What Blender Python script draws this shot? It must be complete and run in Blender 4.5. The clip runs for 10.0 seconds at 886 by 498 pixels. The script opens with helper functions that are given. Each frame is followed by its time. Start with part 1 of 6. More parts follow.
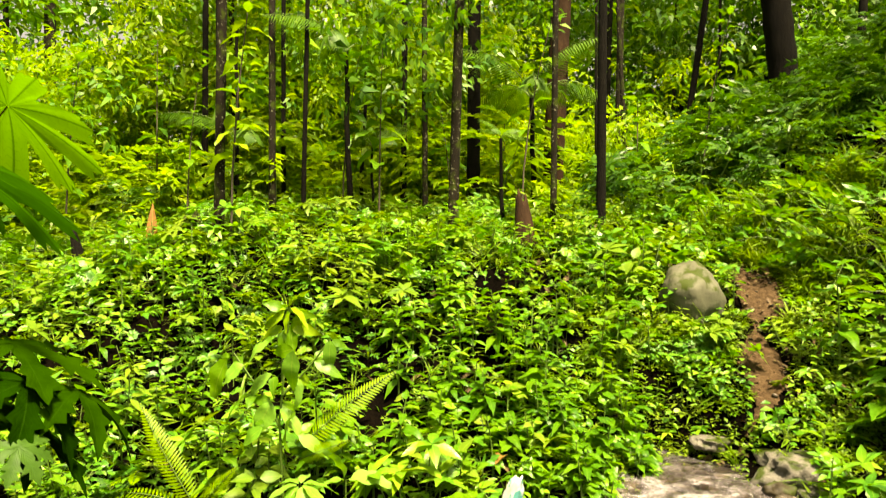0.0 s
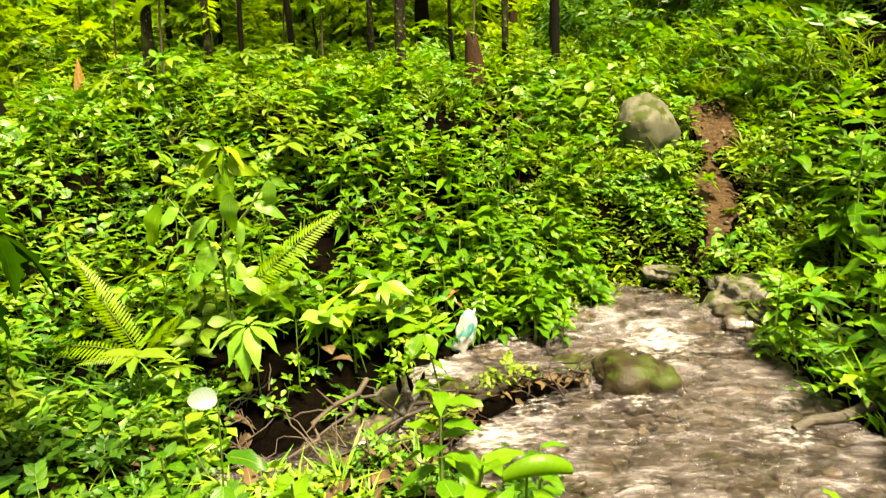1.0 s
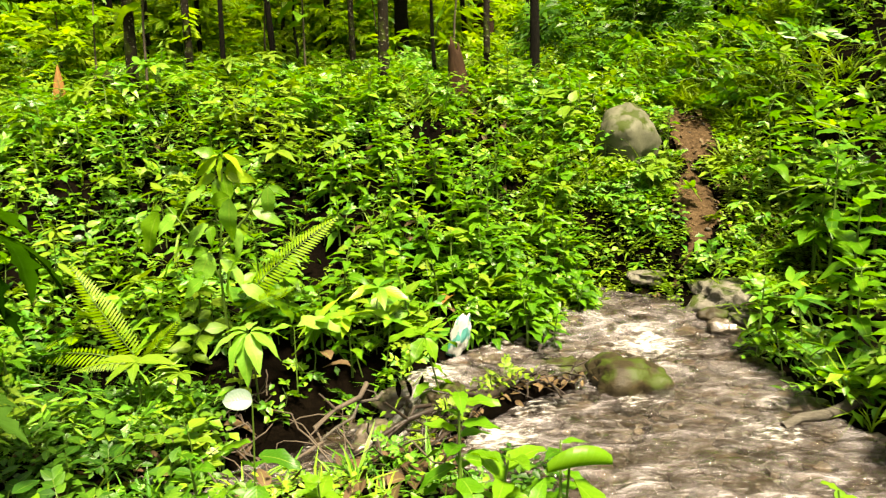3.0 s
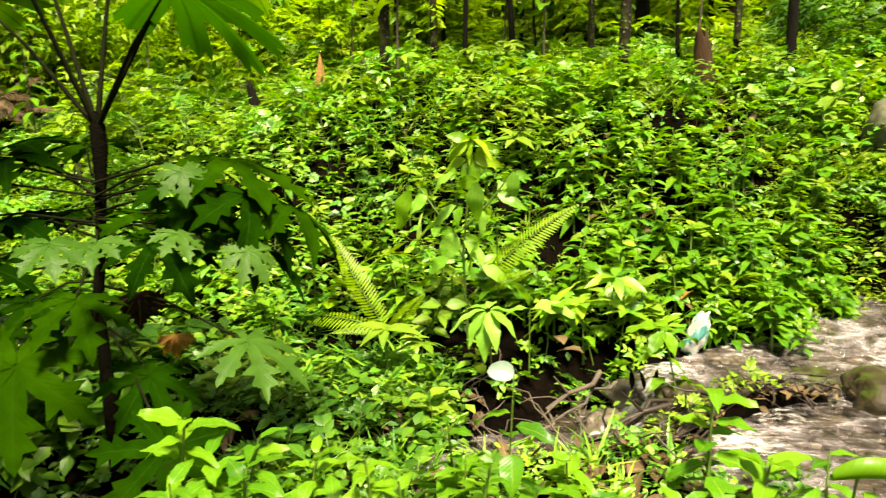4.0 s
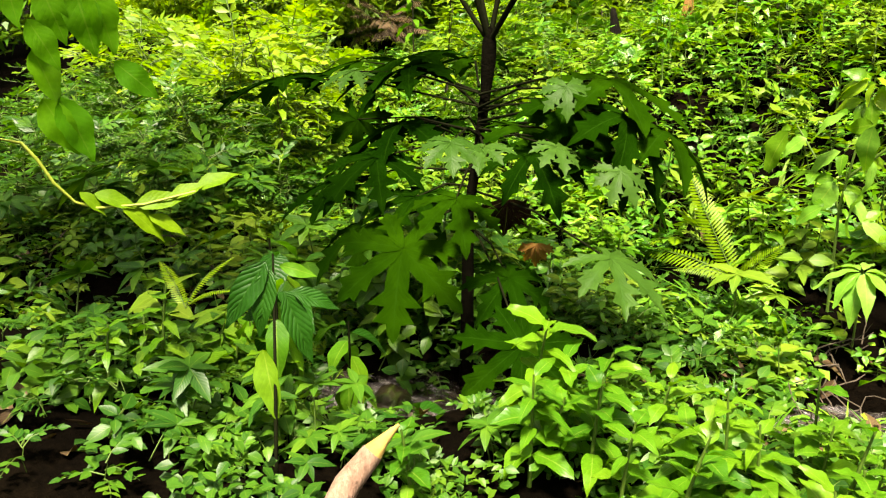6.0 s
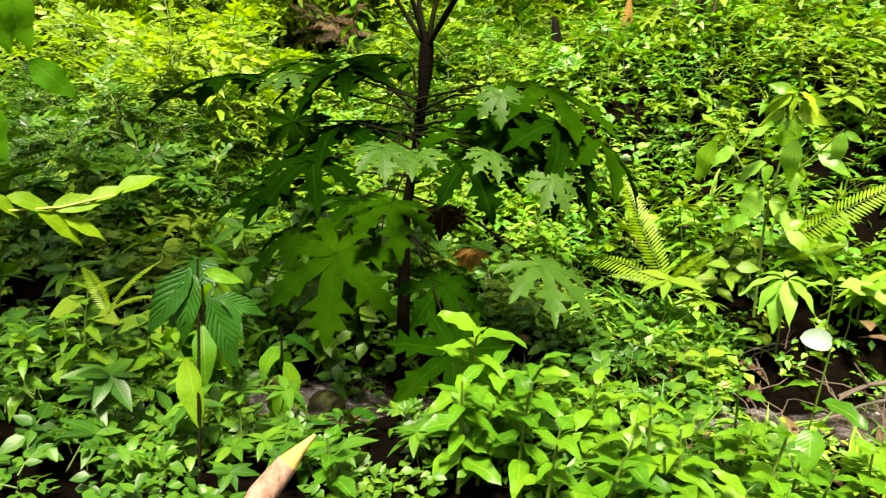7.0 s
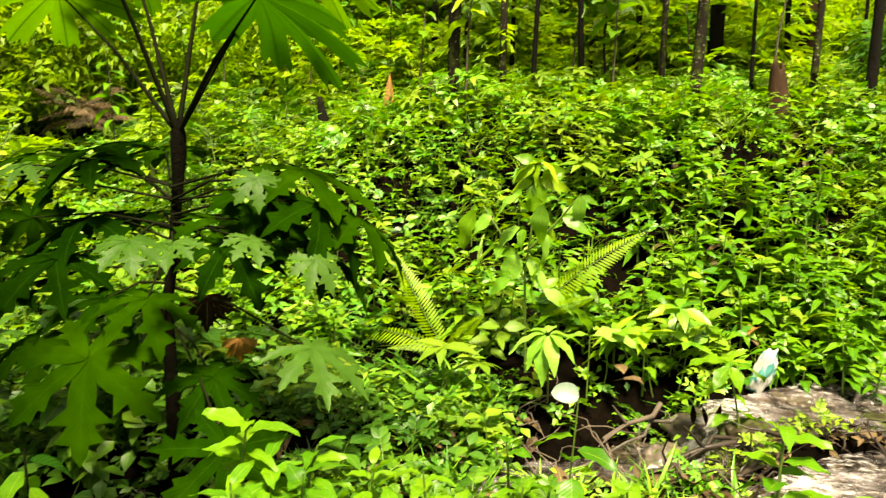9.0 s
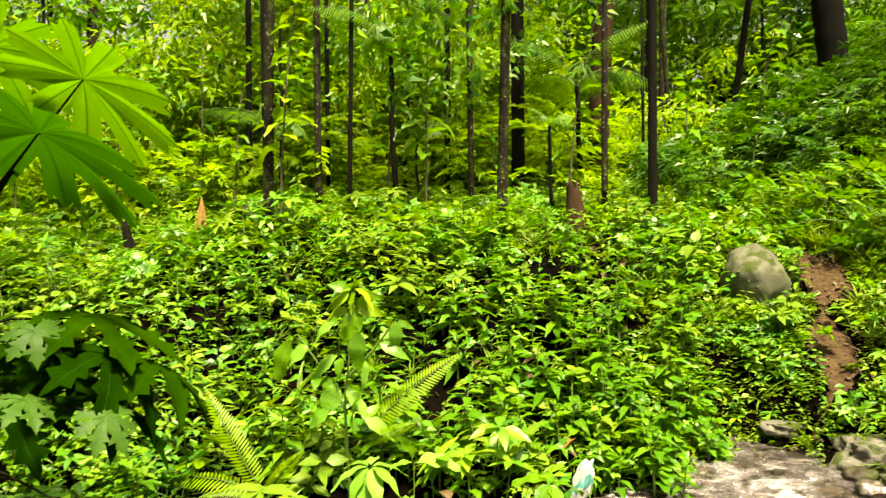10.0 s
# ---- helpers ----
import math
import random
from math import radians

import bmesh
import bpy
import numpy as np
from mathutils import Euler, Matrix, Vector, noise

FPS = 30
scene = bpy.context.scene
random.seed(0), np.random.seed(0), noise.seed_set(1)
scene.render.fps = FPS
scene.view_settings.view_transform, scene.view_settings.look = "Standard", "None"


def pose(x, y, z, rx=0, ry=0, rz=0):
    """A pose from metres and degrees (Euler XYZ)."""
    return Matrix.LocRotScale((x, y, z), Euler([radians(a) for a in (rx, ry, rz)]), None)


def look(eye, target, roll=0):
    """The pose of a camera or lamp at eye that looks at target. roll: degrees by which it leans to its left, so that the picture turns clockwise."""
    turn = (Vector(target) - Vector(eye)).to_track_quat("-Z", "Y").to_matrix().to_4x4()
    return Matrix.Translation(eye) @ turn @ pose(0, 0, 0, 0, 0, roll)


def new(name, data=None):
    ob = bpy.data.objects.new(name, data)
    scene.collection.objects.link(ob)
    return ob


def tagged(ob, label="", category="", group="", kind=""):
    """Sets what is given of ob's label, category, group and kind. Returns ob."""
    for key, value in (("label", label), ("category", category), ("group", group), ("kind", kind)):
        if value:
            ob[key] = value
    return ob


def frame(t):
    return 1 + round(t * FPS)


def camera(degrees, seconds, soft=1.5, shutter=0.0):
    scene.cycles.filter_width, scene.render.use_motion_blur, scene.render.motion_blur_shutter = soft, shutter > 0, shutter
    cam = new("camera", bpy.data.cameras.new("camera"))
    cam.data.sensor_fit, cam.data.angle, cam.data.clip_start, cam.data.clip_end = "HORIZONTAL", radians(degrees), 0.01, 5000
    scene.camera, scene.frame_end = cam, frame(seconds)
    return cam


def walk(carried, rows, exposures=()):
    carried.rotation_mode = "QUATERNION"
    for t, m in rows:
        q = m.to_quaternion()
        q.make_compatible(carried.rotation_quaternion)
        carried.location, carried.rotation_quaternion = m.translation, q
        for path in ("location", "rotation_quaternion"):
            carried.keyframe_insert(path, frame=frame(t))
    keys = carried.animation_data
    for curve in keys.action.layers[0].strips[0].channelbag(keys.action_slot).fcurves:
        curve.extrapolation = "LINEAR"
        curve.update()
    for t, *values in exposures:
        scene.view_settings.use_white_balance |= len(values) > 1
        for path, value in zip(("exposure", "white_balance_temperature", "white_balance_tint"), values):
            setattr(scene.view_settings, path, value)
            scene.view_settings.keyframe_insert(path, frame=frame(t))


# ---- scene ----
cam = camera(60.4, 10.0, soft=1.2, shutter=0.2)
PATH = [
    (0, (0.31, 0.314, 1.687), (0.161, 2.307, 1.606), 0.5),
    (0.5, (0.418, 0.437, 1.525), (0.271, 2.417, 1.28), -1.0),
    (1, (0.388, 0.472, 1.474), (0.337, 2.426, 1.051), -1.6),
    (1.5, (0.3, 0.468, 1.435), (0.359, 2.4, 0.918), -1.6),
    (2, (0.256, 0.444, 1.439), (0.369, 2.376, 0.933), -1.3),
    (2.2, (0.254, 0.429, 1.449), (0.368, 2.366, 0.964), -1.3),
    (3.3, (0.199, 0.374, 1.49), (0.115, 2.333, 1.095), -1.1),
    (3.5, (0.169, 0.355, 1.488), (-0.037, 2.304, 1.09), -1.1),
    (4, (0.093, 0.319, 1.487), (-0.418, 2.205, 1.063), -1.0),
    (4.5, (0.046, 0.304, 1.468), (-0.715, 2.097, 1.015), -0.9),
    (5, (-0.007, 0.275, 1.443), (-0.998, 1.935, 0.932), -0.2),
    (5.5, (-0.038, 0.228, 1.43), (-1.214, 1.747, 0.872), 0.3),
    (5.7, (-0.051, 0.216, 1.429), (-1.274, 1.69, 0.852), 0.7),
    (6.8, (-0.03, 0.239, 1.432), (-1.178, 1.768, 0.846), 2.4),
    (7, (-0.017, 0.251, 1.439), (-1.125, 1.817, 0.871), 2.5),
    (7.5, (-0.003, 0.268, 1.449), (-1.014, 1.916, 0.938), 2.5),
    (8, (0.0, 0.269, 1.454), (-0.927, 1.979, 0.986), 2.4),
    (8.5, (0.024, 0.285, 1.46), (-0.791, 2.058, 1.019), 2.1),
    (9, (0.054, 0.305, 1.463), (-0.598, 2.16, 1.1), 1.2),
    (9.5, (0.097, 0.335, 1.509), (-0.344, 2.277, 1.317), 0.1),
    (10, (0.11, 0.368, 1.551), (-0.117, 2.353, 1.478), -0.3),
]
walk(cam, [(t, look(eye, target, roll)) for t, eye, target, roll in PATH], [(0, 2.36, 9700, 9), (2, 2.31, 8900, 8), (4, 2.3, 8300, 9), (5.5, 2.27, 7900, 10), (7, 2.28, 7600, 12), (8.5, 2.3, 8800, 9), (10, 2.35, 9000, 6)])

# ---- sky and sun: bright, thinly overcast day ----
SUN_UP, SUN_TURN = 66.0, 150.0
world = bpy.data.worlds.new("sky")
scene.world = world
world.use_nodes = True
wn, wl = world.node_tree.nodes, world.node_tree.links
sky = wn.new("ShaderNodeTexSky")
sky.sky_type, sky.sun_disc = "NISHITA", False
sky.sun_elevation, sky.sun_rotation = radians(SUN_UP), radians(SUN_TURN)
sky.dust_density, sky.air_density = 6.0, 0.7
wn["Background"].inputs["Strength"].default_value = 0.055
thin_cloud = wn.new("ShaderNodeHueSaturation")
thin_cloud.inputs["Saturation"].default_value = 0.3
wl.new(sky.outputs["Color"], thin_cloud.inputs["Color"])
wl.new(thin_cloud.outputs["Color"], wn["Background"].inputs["Color"])
sun = new("sun", bpy.data.lights.new("sun", "SUN"))
sun.data.energy, sun.data.angle, sun.data.color = 4.6, radians(10), (1.0, 0.95, 0.84)
toward = Vector((math.sin(radians(SUN_TURN)) * math.cos(radians(SUN_UP)), math.cos(radians(SUN_TURN)) * math.cos(radians(SUN_UP)), math.sin(radians(SUN_UP))))
sun.matrix_world = look(toward * 60, (0, 0, 0))


# ---- materials ----
def material(name):
    m = bpy.data.materials.new(name)
    m.use_nodes = True
    nt = m.node_tree
    return m, nt.nodes, nt.links, nt.nodes["Principled BSDF"], nt.nodes["Material Output"]


def ramp(nodes, stops):
    r = nodes.new("ShaderNodeValToRGB")
    e = r.color_ramp.elements
    while len(e) < len(stops):
        e.new(0.5)
    for k, (p, c) in zip(e, stops):
        k.position, k.color = p, (*c, 1)
    return r


def leaf_material(name, colours, thin=0.32, rough=0.36, veins=0.3, random_by="island", waste=0.35, rib_width=0.025, rib_colour=(0.26, 0.34, 0.06), relief=0.12, gloss=0.24):
    """Leaf blade: colour differs from leaf to leaf, a pale midrib and side veins, light comes through."""
    m, n, l, b, out = material(name)
    if random_by == "island":
        src = n.new("ShaderNodeNewGeometry").outputs["Random Per Island"]
    else:
        src = n.new("ShaderNodeObjectInfo").outputs["Random"]
    cr = ramp(n, [(i / max(1, len(colours) - 1), c) for i, c in enumerate(colours)])
    tc = n.new("ShaderNodeTexCoord")
    uv = n.new("ShaderNodeUVMap")
    patch = n.new("ShaderNodeTexNoise")
    patch.inputs["Scale"].default_value, patch.inputs["Detail"].default_value = 2.3, 2.0
    l.new(n.new("ShaderNodeNewGeometry").outputs["Position"], patch.inputs["Vector"])
    span = n.new("ShaderNodeMapRange")
    span.inputs["From Min"].default_value, span.inputs["From Max"].default_value = 0.3, 0.7
    l.new(patch.outputs[0], span.inputs["Value"])
    pick = n.new("ShaderNodeMix")
    pick.inputs[0].default_value = 0.5
    l.new(src, pick.inputs[2])
    l.new(span.outputs["Result"], pick.inputs[3])
    l.new(pick.outputs[0], cr.inputs["Fac"])
    blot = n.new("ShaderNodeTexNoise")
    blot.inputs["Scale"].default_value, blot.inputs["Detail"].default_value = 14.0, 4.0
    l.new(tc.outputs["Object"], blot.inputs["Vector"])
    sep = n.new("ShaderNodeSeparateXYZ")
    l.new(uv.outputs["UV"], sep.inputs[0])

    def math_node(op, a, c=None):
        k = n.new("ShaderNodeMath")
        k.operation = op
        for i, v in enumerate((a, c)):
            if v is None:
                continue
            if isinstance(v, (int, float)):
                k.inputs[i].default_value = v
            else:
                l.new(v, k.inputs[i])
        return k.outputs[0]
    off = math_node("ABSOLUTE", math_node("SUBTRACT", sep.outputs["Y"], 0.5))
    rib = math_node("LESS_THAN", off, rib_width)
    slant = math_node("ADD", math_node("MULTIPLY", sep.outputs["X"], 9.0), math_node("MULTIPLY", off, -5.0))
    tooth = math_node("FRACT", slant)
    vein = math_node("LESS_THAN", tooth, 0.1)
    lines = math_node("MAXIMUM", rib, math_node("MULTIPLY", vein, 0.3))
    mix = n.new("ShaderNodeMix")
    mix.data_type, mix.blend_type = "RGBA", "MULTIPLY"
    mix.inputs[0].default_value = waste
    shade = ramp(n, [(0.3, (0.55, 0.6, 0.4)), (0.7, (1.25, 1.2, 1.1))])
    l.new(blot.outputs[0], shade.inputs["Fac"])
    l.new(cr.outputs["Color"], mix.inputs[6])
    l.new(shade.outputs["Color"], mix.inputs[7])
    pale = n.new("ShaderNodeMix")
    pale.data_type, pale.blend_type = "RGBA", "MIX"
    l.new(math_node("MULTIPLY", lines, veins), pale.inputs[0])
    l.new(mix.outputs[2], pale.inputs[6])
    pale.inputs[7].default_value = (*rib_colour, 1)
    l.new(pale.outputs[2], b.inputs["Base Color"])
    b.inputs["Roughness"].default_value = rough
    b.inputs["Specular IOR Level"].default_value = gloss
    bump = n.new("ShaderNodeBump")
    bump.inputs["Strength"].default_value, bump.inputs["Distance"].default_value = relief, 0.003
    puff = math_node("SINE", math_node("MULTIPLY", tooth, 3.1416))
    l.new(math_node("ADD", puff, blot.outputs[0]), bump.inputs["Height"])
    l.new(bump.outputs[0], b.inputs["Normal"])
    tr = n.new("ShaderNodeBsdfTranslucent")
    warm = n.new("ShaderNodeMix")
    warm.data_type, warm.blend_type = "RGBA", "MULTIPLY"
    warm.inputs[0].default_value = 1.0
    l.new(pale.outputs[2], warm.inputs[6])
    warm.inputs[7].default_value = (1.3, 1.35, 0.3, 1)
    l.new(warm.outputs[2], tr.inputs["Color"])
    ms = n.new("ShaderNodeMixShader")
    ms.inputs[0].default_value = thin
    l.new(b.outputs[0], ms.inputs[1])
    l.new(tr.outputs[0], ms.inputs[2])
    l.new(ms.outputs[0], out.inputs["Surface"])
    return m


def rough_material(name, stops, scale=6.0, fine=60.0, rough=0.85, bump=0.5, depth=0.01, stretch=(1, 1, 1), moss=0.0, spots=0.0, wet=0.0, shine=0.5):
    """Bark, soil, stone: two scales of noise, fine relief, moss on what faces up and pale lichen spots."""
    m, n, l, b, out = material(name)
    tc = n.new("ShaderNodeTexCoord")
    mp = n.new("ShaderNodeMapping")
    mp.inputs["Scale"].default_value = stretch
    l.new(tc.outputs["Object"], mp.inputs["Vector"])
    a, c = n.new("ShaderNodeTexNoise"), n.new("ShaderNodeTexNoise")
    for k, s, d in ((a, scale, 5.0), (c, fine, 6.0)):
        k.inputs["Scale"].default_value, k.inputs["Detail"].default_value = s, d
        k.inputs["Roughness"].default_value = 0.65
        l.new(mp.outputs[0], k.inputs["Vector"])
    add = n.new("ShaderNodeMath")
    add.operation = "MULTIPLY_ADD"
    l.new(a.outputs[0], add.inputs[0])
    add.inputs[1].default_value = 0.6
    half = n.new("ShaderNodeMath")
    half.operation = "MULTIPLY"
    half.inputs[1].default_value = 0.4
    l.new(c.outputs[0], half.inputs[0])
    l.new(half.outputs[0], add.inputs[2])
    cr = ramp(n, stops)
    l.new(add.outputs[0], cr.inputs["Fac"])
    colour = cr.outputs["Color"]
    for amount, tint, is_moss in ((moss, (0.022, 0.034, 0.002), True), (spots, (0.16, 0.16, 0.11), False)):
        if amount <= 0:
            continue
        mx = n.new("ShaderNodeMix")
        mx.data_type = "RGBA"
        nz = n.new("ShaderNodeTexNoise")
        nz.inputs["Scale"].default_value, nz.inputs["Detail"].default_value = (9.0 if is_moss else 38.0), 3.0
        l.new(tc.outputs["Object"], nz.inputs["Vector"])
        edge = ramp(n, [(0.62 - 0.25 * amount, (0, 0, 0)), (0.72 - 0.2 * amount, (1, 1, 1))])
        if is_moss:
            g = n.new("ShaderNodeNewGeometry")
            sp = n.new("ShaderNodeSeparateXYZ")
            l.new(g.outputs["Normal"], sp.inputs[0])
            mm = n.new("ShaderNodeMath")
            mm.operation = "MULTIPLY_ADD"
            l.new(sp.outputs["Z"], mm.inputs[0])
            mm.inputs[1].default_value = 0.15
            l.new(nz.outputs[0], mm.inputs[2])
            l.new(mm.outputs[0], edge.inputs["Fac"])
        else:
            l.new(nz.outputs[0], edge.inputs["Fac"])
        l.new(edge.outputs["Color"], mx.inputs[0])
        l.new(colour, mx.inputs[6])
        mx.inputs[7].default_value = (*tint, 1)
        colour = mx.outputs[2]
    l.new(colour, b.inputs["Base Color"])
    b.inputs["Roughness"].default_value = rough
    b.inputs["Specular IOR Level"].default_value = shine
    if wet:
        b.inputs["Coat Weight"].default_value, b.inputs["Coat Roughness"].default_value = wet, 0.15
    bp = n.new("ShaderNodeBump")
    bp.inputs["Strength"].default_value, bp.inputs["Distance"].default_value = bump, depth
    l.new(add.outputs[0], bp.inputs["Height"])
    l.new(bp.outputs[0], b.inputs["Normal"])
    return m


def vary_by_piece(m, colours):
    """Gives every loose piece of a mesh its own colour, times the grain that the material has."""
    n, l = m.node_tree.nodes, m.node_tree.links
    b = n["Principled BSDF"]
    grain = b.inputs["Base Color"].links[0].from_socket
    cr = ramp(n, [(i / (len(colours) - 1), c) for i, c in enumerate(colours)])
    l.new(n.new("ShaderNodeNewGeometry").outputs["Random Per Island"], cr.inputs["Fac"])
    mx = n.new("ShaderNodeMix")
    mx.data_type, mx.blend_type = "RGBA", "MULTIPLY"
    mx.inputs[0].default_value = 1.0
    l.new(cr.outputs["Color"], mx.inputs[6])
    l.new(grain, mx.inputs[7])
    l.new(mx.outputs[2], b.inputs["Base Color"])


GREENS = [(0.016, 0.074, 0.006), (0.038, 0.162, 0.011), (0.082, 0.228, 0.014), (0.15, 0.3, 0.02), (0.245, 0.365, 0.03)]
LIME = [(0.05, 0.13, 0.010), (0.09, 0.175, 0.013), (0.12, 0.2, 0.016), (0.145, 0.21, 0.02)]
mat_cover = leaf_material("herb_leaf", GREENS, relief=0.3, gloss=0.45, rough=0.32)
mat_lime = leaf_material("lime_leaf", LIME, thin=0.35, gloss=0.16, rough=0.42)
mat_forest = leaf_material("forest_leaf", [(0.012, 0.06, 0.006), (0.03, 0.12, 0.011), (0.075, 0.20, 0.015), (0.14, 0.27, 0.02), (0.23, 0.33, 0.03)], thin=0.32, veins=0.2, gloss=0.3, rough=0.35)
# deep hillside green; for bank and gully herbs, shade put into the colour
mat_hill_shade = leaf_material("hill_and_shade_leaf", [(0.007, 0.036, 0.004), (0.018, 0.074, 0.007), (0.045, 0.13, 0.01), (0.10, 0.19, 0.014)], thin=0.35, veins=0.2, gloss=0.2)
mat_shrub = leaf_material("shrub_leaf", [(0.018, 0.08, 0.005), (0.04, 0.14, 0.006), (0.07, 0.19, 0.008), (0.13, 0.23, 0.012)], thin=0.4, random_by="object")
mat_bright = leaf_material("bright_leaf", [(0.04, 0.13, 0.006), (0.07, 0.18, 0.008), (0.09, 0.21, 0.009), (0.13, 0.24, 0.014)], thin=0.4, rough=0.38, random_by="object")
mat_pale_shrub = leaf_material("pale_shrub_leaf", [(0.09, 0.24, 0.02), (0.13, 0.29, 0.035), (0.18, 0.33, 0.07)], thin=0.35, rough=0.4, veins=0.35, random_by="object")
mat_lime_single = leaf_material("lime_shrub_leaf", [(0.10, 0.22, 0.01), (0.17, 0.29, 0.015), (0.24, 0.34, 0.02)], thin=0.4, random_by="object", gloss=0.2, veins=0.2)
# one papaya leaf in several tones: shade and backlight are put into the colours
mat_papaya_shaded = leaf_material("papaya_leaf", [(0.0015, 0.010, 0.0005), (0.004, 0.019, 0.0007), (0.012, 0.04, 0.0012)], thin=0.16, rough=0.7, veins=0.4, gloss=0.0, relief=0.22, waste=0.75, rib_width=0.02, rib_colour=(0.012, 0.04, 0.003), random_by="object")
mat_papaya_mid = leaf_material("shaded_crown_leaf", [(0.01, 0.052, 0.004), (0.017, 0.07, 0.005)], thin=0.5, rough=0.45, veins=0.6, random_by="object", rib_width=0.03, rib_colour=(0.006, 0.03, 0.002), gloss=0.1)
# paler copy: sky sheen on a few leaves, painted as colour
mat_papaya_sheen = leaf_material("sheen_papaya_leaf", [(0.02, 0.062, 0.006), (0.04, 0.095, 0.014)], thin=0.3, rough=0.45, veins=0.6, gloss=0.1, relief=0.2, waste=0.6, random_by="object", rib_colour=(0.03, 0.08, 0.015))
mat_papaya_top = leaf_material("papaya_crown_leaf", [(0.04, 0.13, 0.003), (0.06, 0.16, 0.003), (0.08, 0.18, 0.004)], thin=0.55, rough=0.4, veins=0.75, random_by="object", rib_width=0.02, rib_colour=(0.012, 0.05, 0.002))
mat_hung = leaf_material("hanging_leaf", [(0.04, 0.16, 0.004), (0.07, 0.22, 0.006), (0.12, 0.28, 0.01)], thin=0.55, rough=0.5, veins=0.15, random_by="object", gloss=0.1)
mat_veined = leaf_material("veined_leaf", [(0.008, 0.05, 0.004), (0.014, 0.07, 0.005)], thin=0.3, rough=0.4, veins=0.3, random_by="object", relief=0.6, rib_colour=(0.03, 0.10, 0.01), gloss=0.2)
mat_vine = leaf_material("vine_leaf", [(0.07, 0.16, 0.004), (0.11, 0.19, 0.005)], thin=0.35, rough=0.5, veins=0.12, random_by="object", gloss=0.12)
# raised leaf tone: sunlight between the trunks is put into the colour
mat_sunlit_tone = leaf_material("sunlit_tone_leaf", [(0.04, 0.13, 0.008), (0.11, 0.22, 0.012), (0.18, 0.29, 0.018), (0.26, 0.33, 0.03)], thin=0.5, gloss=0.2, veins=0.15)
mat_palm = leaf_material("palm_leaflet", [(0.02, 0.07, 0.006), (0.05, 0.12, 0.012), (0.1, 0.18, 0.03)], thin=0.3, rough=0.45, veins=0.1, gloss=0.15)
mat_fern = leaf_material("fern_leaflet", [(0.09, 0.20, 0.004), (0.14, 0.25, 0.006), (0.19, 0.29, 0.01)], thin=0.45, veins=0.1)
mat_dry = leaf_material("dry_leaf", [(0.016, 0.008, 0.004), (0.04, 0.021, 0.010), (0.085, 0.052, 0.026), (0.026, 0.013, 0.008)], thin=0.1, rough=0.7, veins=0.3)
mat_withered = leaf_material("withered_leaf", [(0.008, 0.003, 0.002), (0.018, 0.007, 0.004)], thin=0.05, rough=0.75, veins=0.3, gloss=0.05)
mat_stem = rough_material("green_stem", [(0.3, (0.025, 0.06, 0.003)), (0.7, (0.07, 0.13, 0.008))], rough=0.6)
mat_stalk = rough_material("dark_stalk", [(0.3, (0.003, 0.004, 0.0015)), (0.7, (0.008, 0.009, 0.003))], rough=0.85, shine=0.03)
mat_twig = rough_material("twig_bark", [(0.3, (0.02, 0.014, 0.009)), (0.7, (0.075, 0.055, 0.036))], scale=10)
mat_bark = rough_material("palm_bark", [(0.25, (0.003, 0.0026, 0.0012)), (0.55, (0.009, 0.0068, 0.0034)), (0.8, (0.032, 0.024, 0.013))], scale=5, fine=50, stretch=(1, 1, 1.6), bump=0.9, depth=0.02, moss=0.35, spots=0.03, shine=0.1)
# near-black bark: the backlit look of the trunks is put into the colour
mat_bark_silhouette = rough_material("silhouette_bark", [(0.3, (0.0010, 0.0009, 0.0005)), (0.7, (0.006, 0.005, 0.0025))], scale=5, fine=40, stretch=(2.5, 2.5, 0.6), bump=1.0, depth=0.03, shine=0.08)
# papaya bark blackened the same way, for its unlit side
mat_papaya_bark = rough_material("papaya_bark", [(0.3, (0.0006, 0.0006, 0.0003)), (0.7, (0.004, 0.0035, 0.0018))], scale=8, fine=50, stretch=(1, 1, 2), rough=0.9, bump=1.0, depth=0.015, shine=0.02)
mat_bark_red = rough_material("red_bark", [(0.25, (0.007, 0.004, 0.002)), (0.55, (0.03, 0.016, 0.008)), (0.8, (0.085, 0.05, 0.026))], scale=4, fine=30, stretch=(2.5, 2.5, 0.6), bump=1.0, depth=0.03, shine=0.08)
# soil blackened: the shade under and between plants is put into its colour
mat_soil = rough_material("shade_black_soil", [(0.3, (0.0006, 0.0004, 0.0002)), (0.5, (0.0013, 0.0009, 0.0005)), (0.78, (0.005, 0.0033, 0.0018))], scale=3, fine=40, bump=1.0, depth=0.03, shine=0.01)
mat_path = rough_material("path_soil", [(0.3, (0.010, 0.006, 0.0025)), (0.5, (0.042, 0.025, 0.011)), (0.75, (0.10, 0.066, 0.035))], scale=22, fine=70, bump=1.0, depth=0.03, shine=0.1)
mat_bed = rough_material("stream_bed", [(0.3, (0.008, 0.006, 0.0045)), (0.5, (0.032, 0.026, 0.02)), (0.75, (0.075, 0.063, 0.05))], scale=7, fine=45, bump=0.8, depth=0.02)
mat_rock = rough_material("grey_rock", [(0.3, (0.05, 0.046, 0.034)), (0.5, (0.105, 0.098, 0.08)), (0.75, (0.16, 0.15, 0.125))], scale=4, fine=40, rough=0.6, bump=1.0, depth=0.03, moss=0.22, shine=0.2)
mat_rock_moss = rough_material("mossy_rock", [(0.3, (0.006, 0.004, 0.0015)), (0.55, (0.022, 0.016, 0.005)), (0.8, (0.06, 0.045, 0.014))], scale=4, fine=40, rough=0.6, bump=0.8, depth=0.02, moss=0.2, shine=0.25)


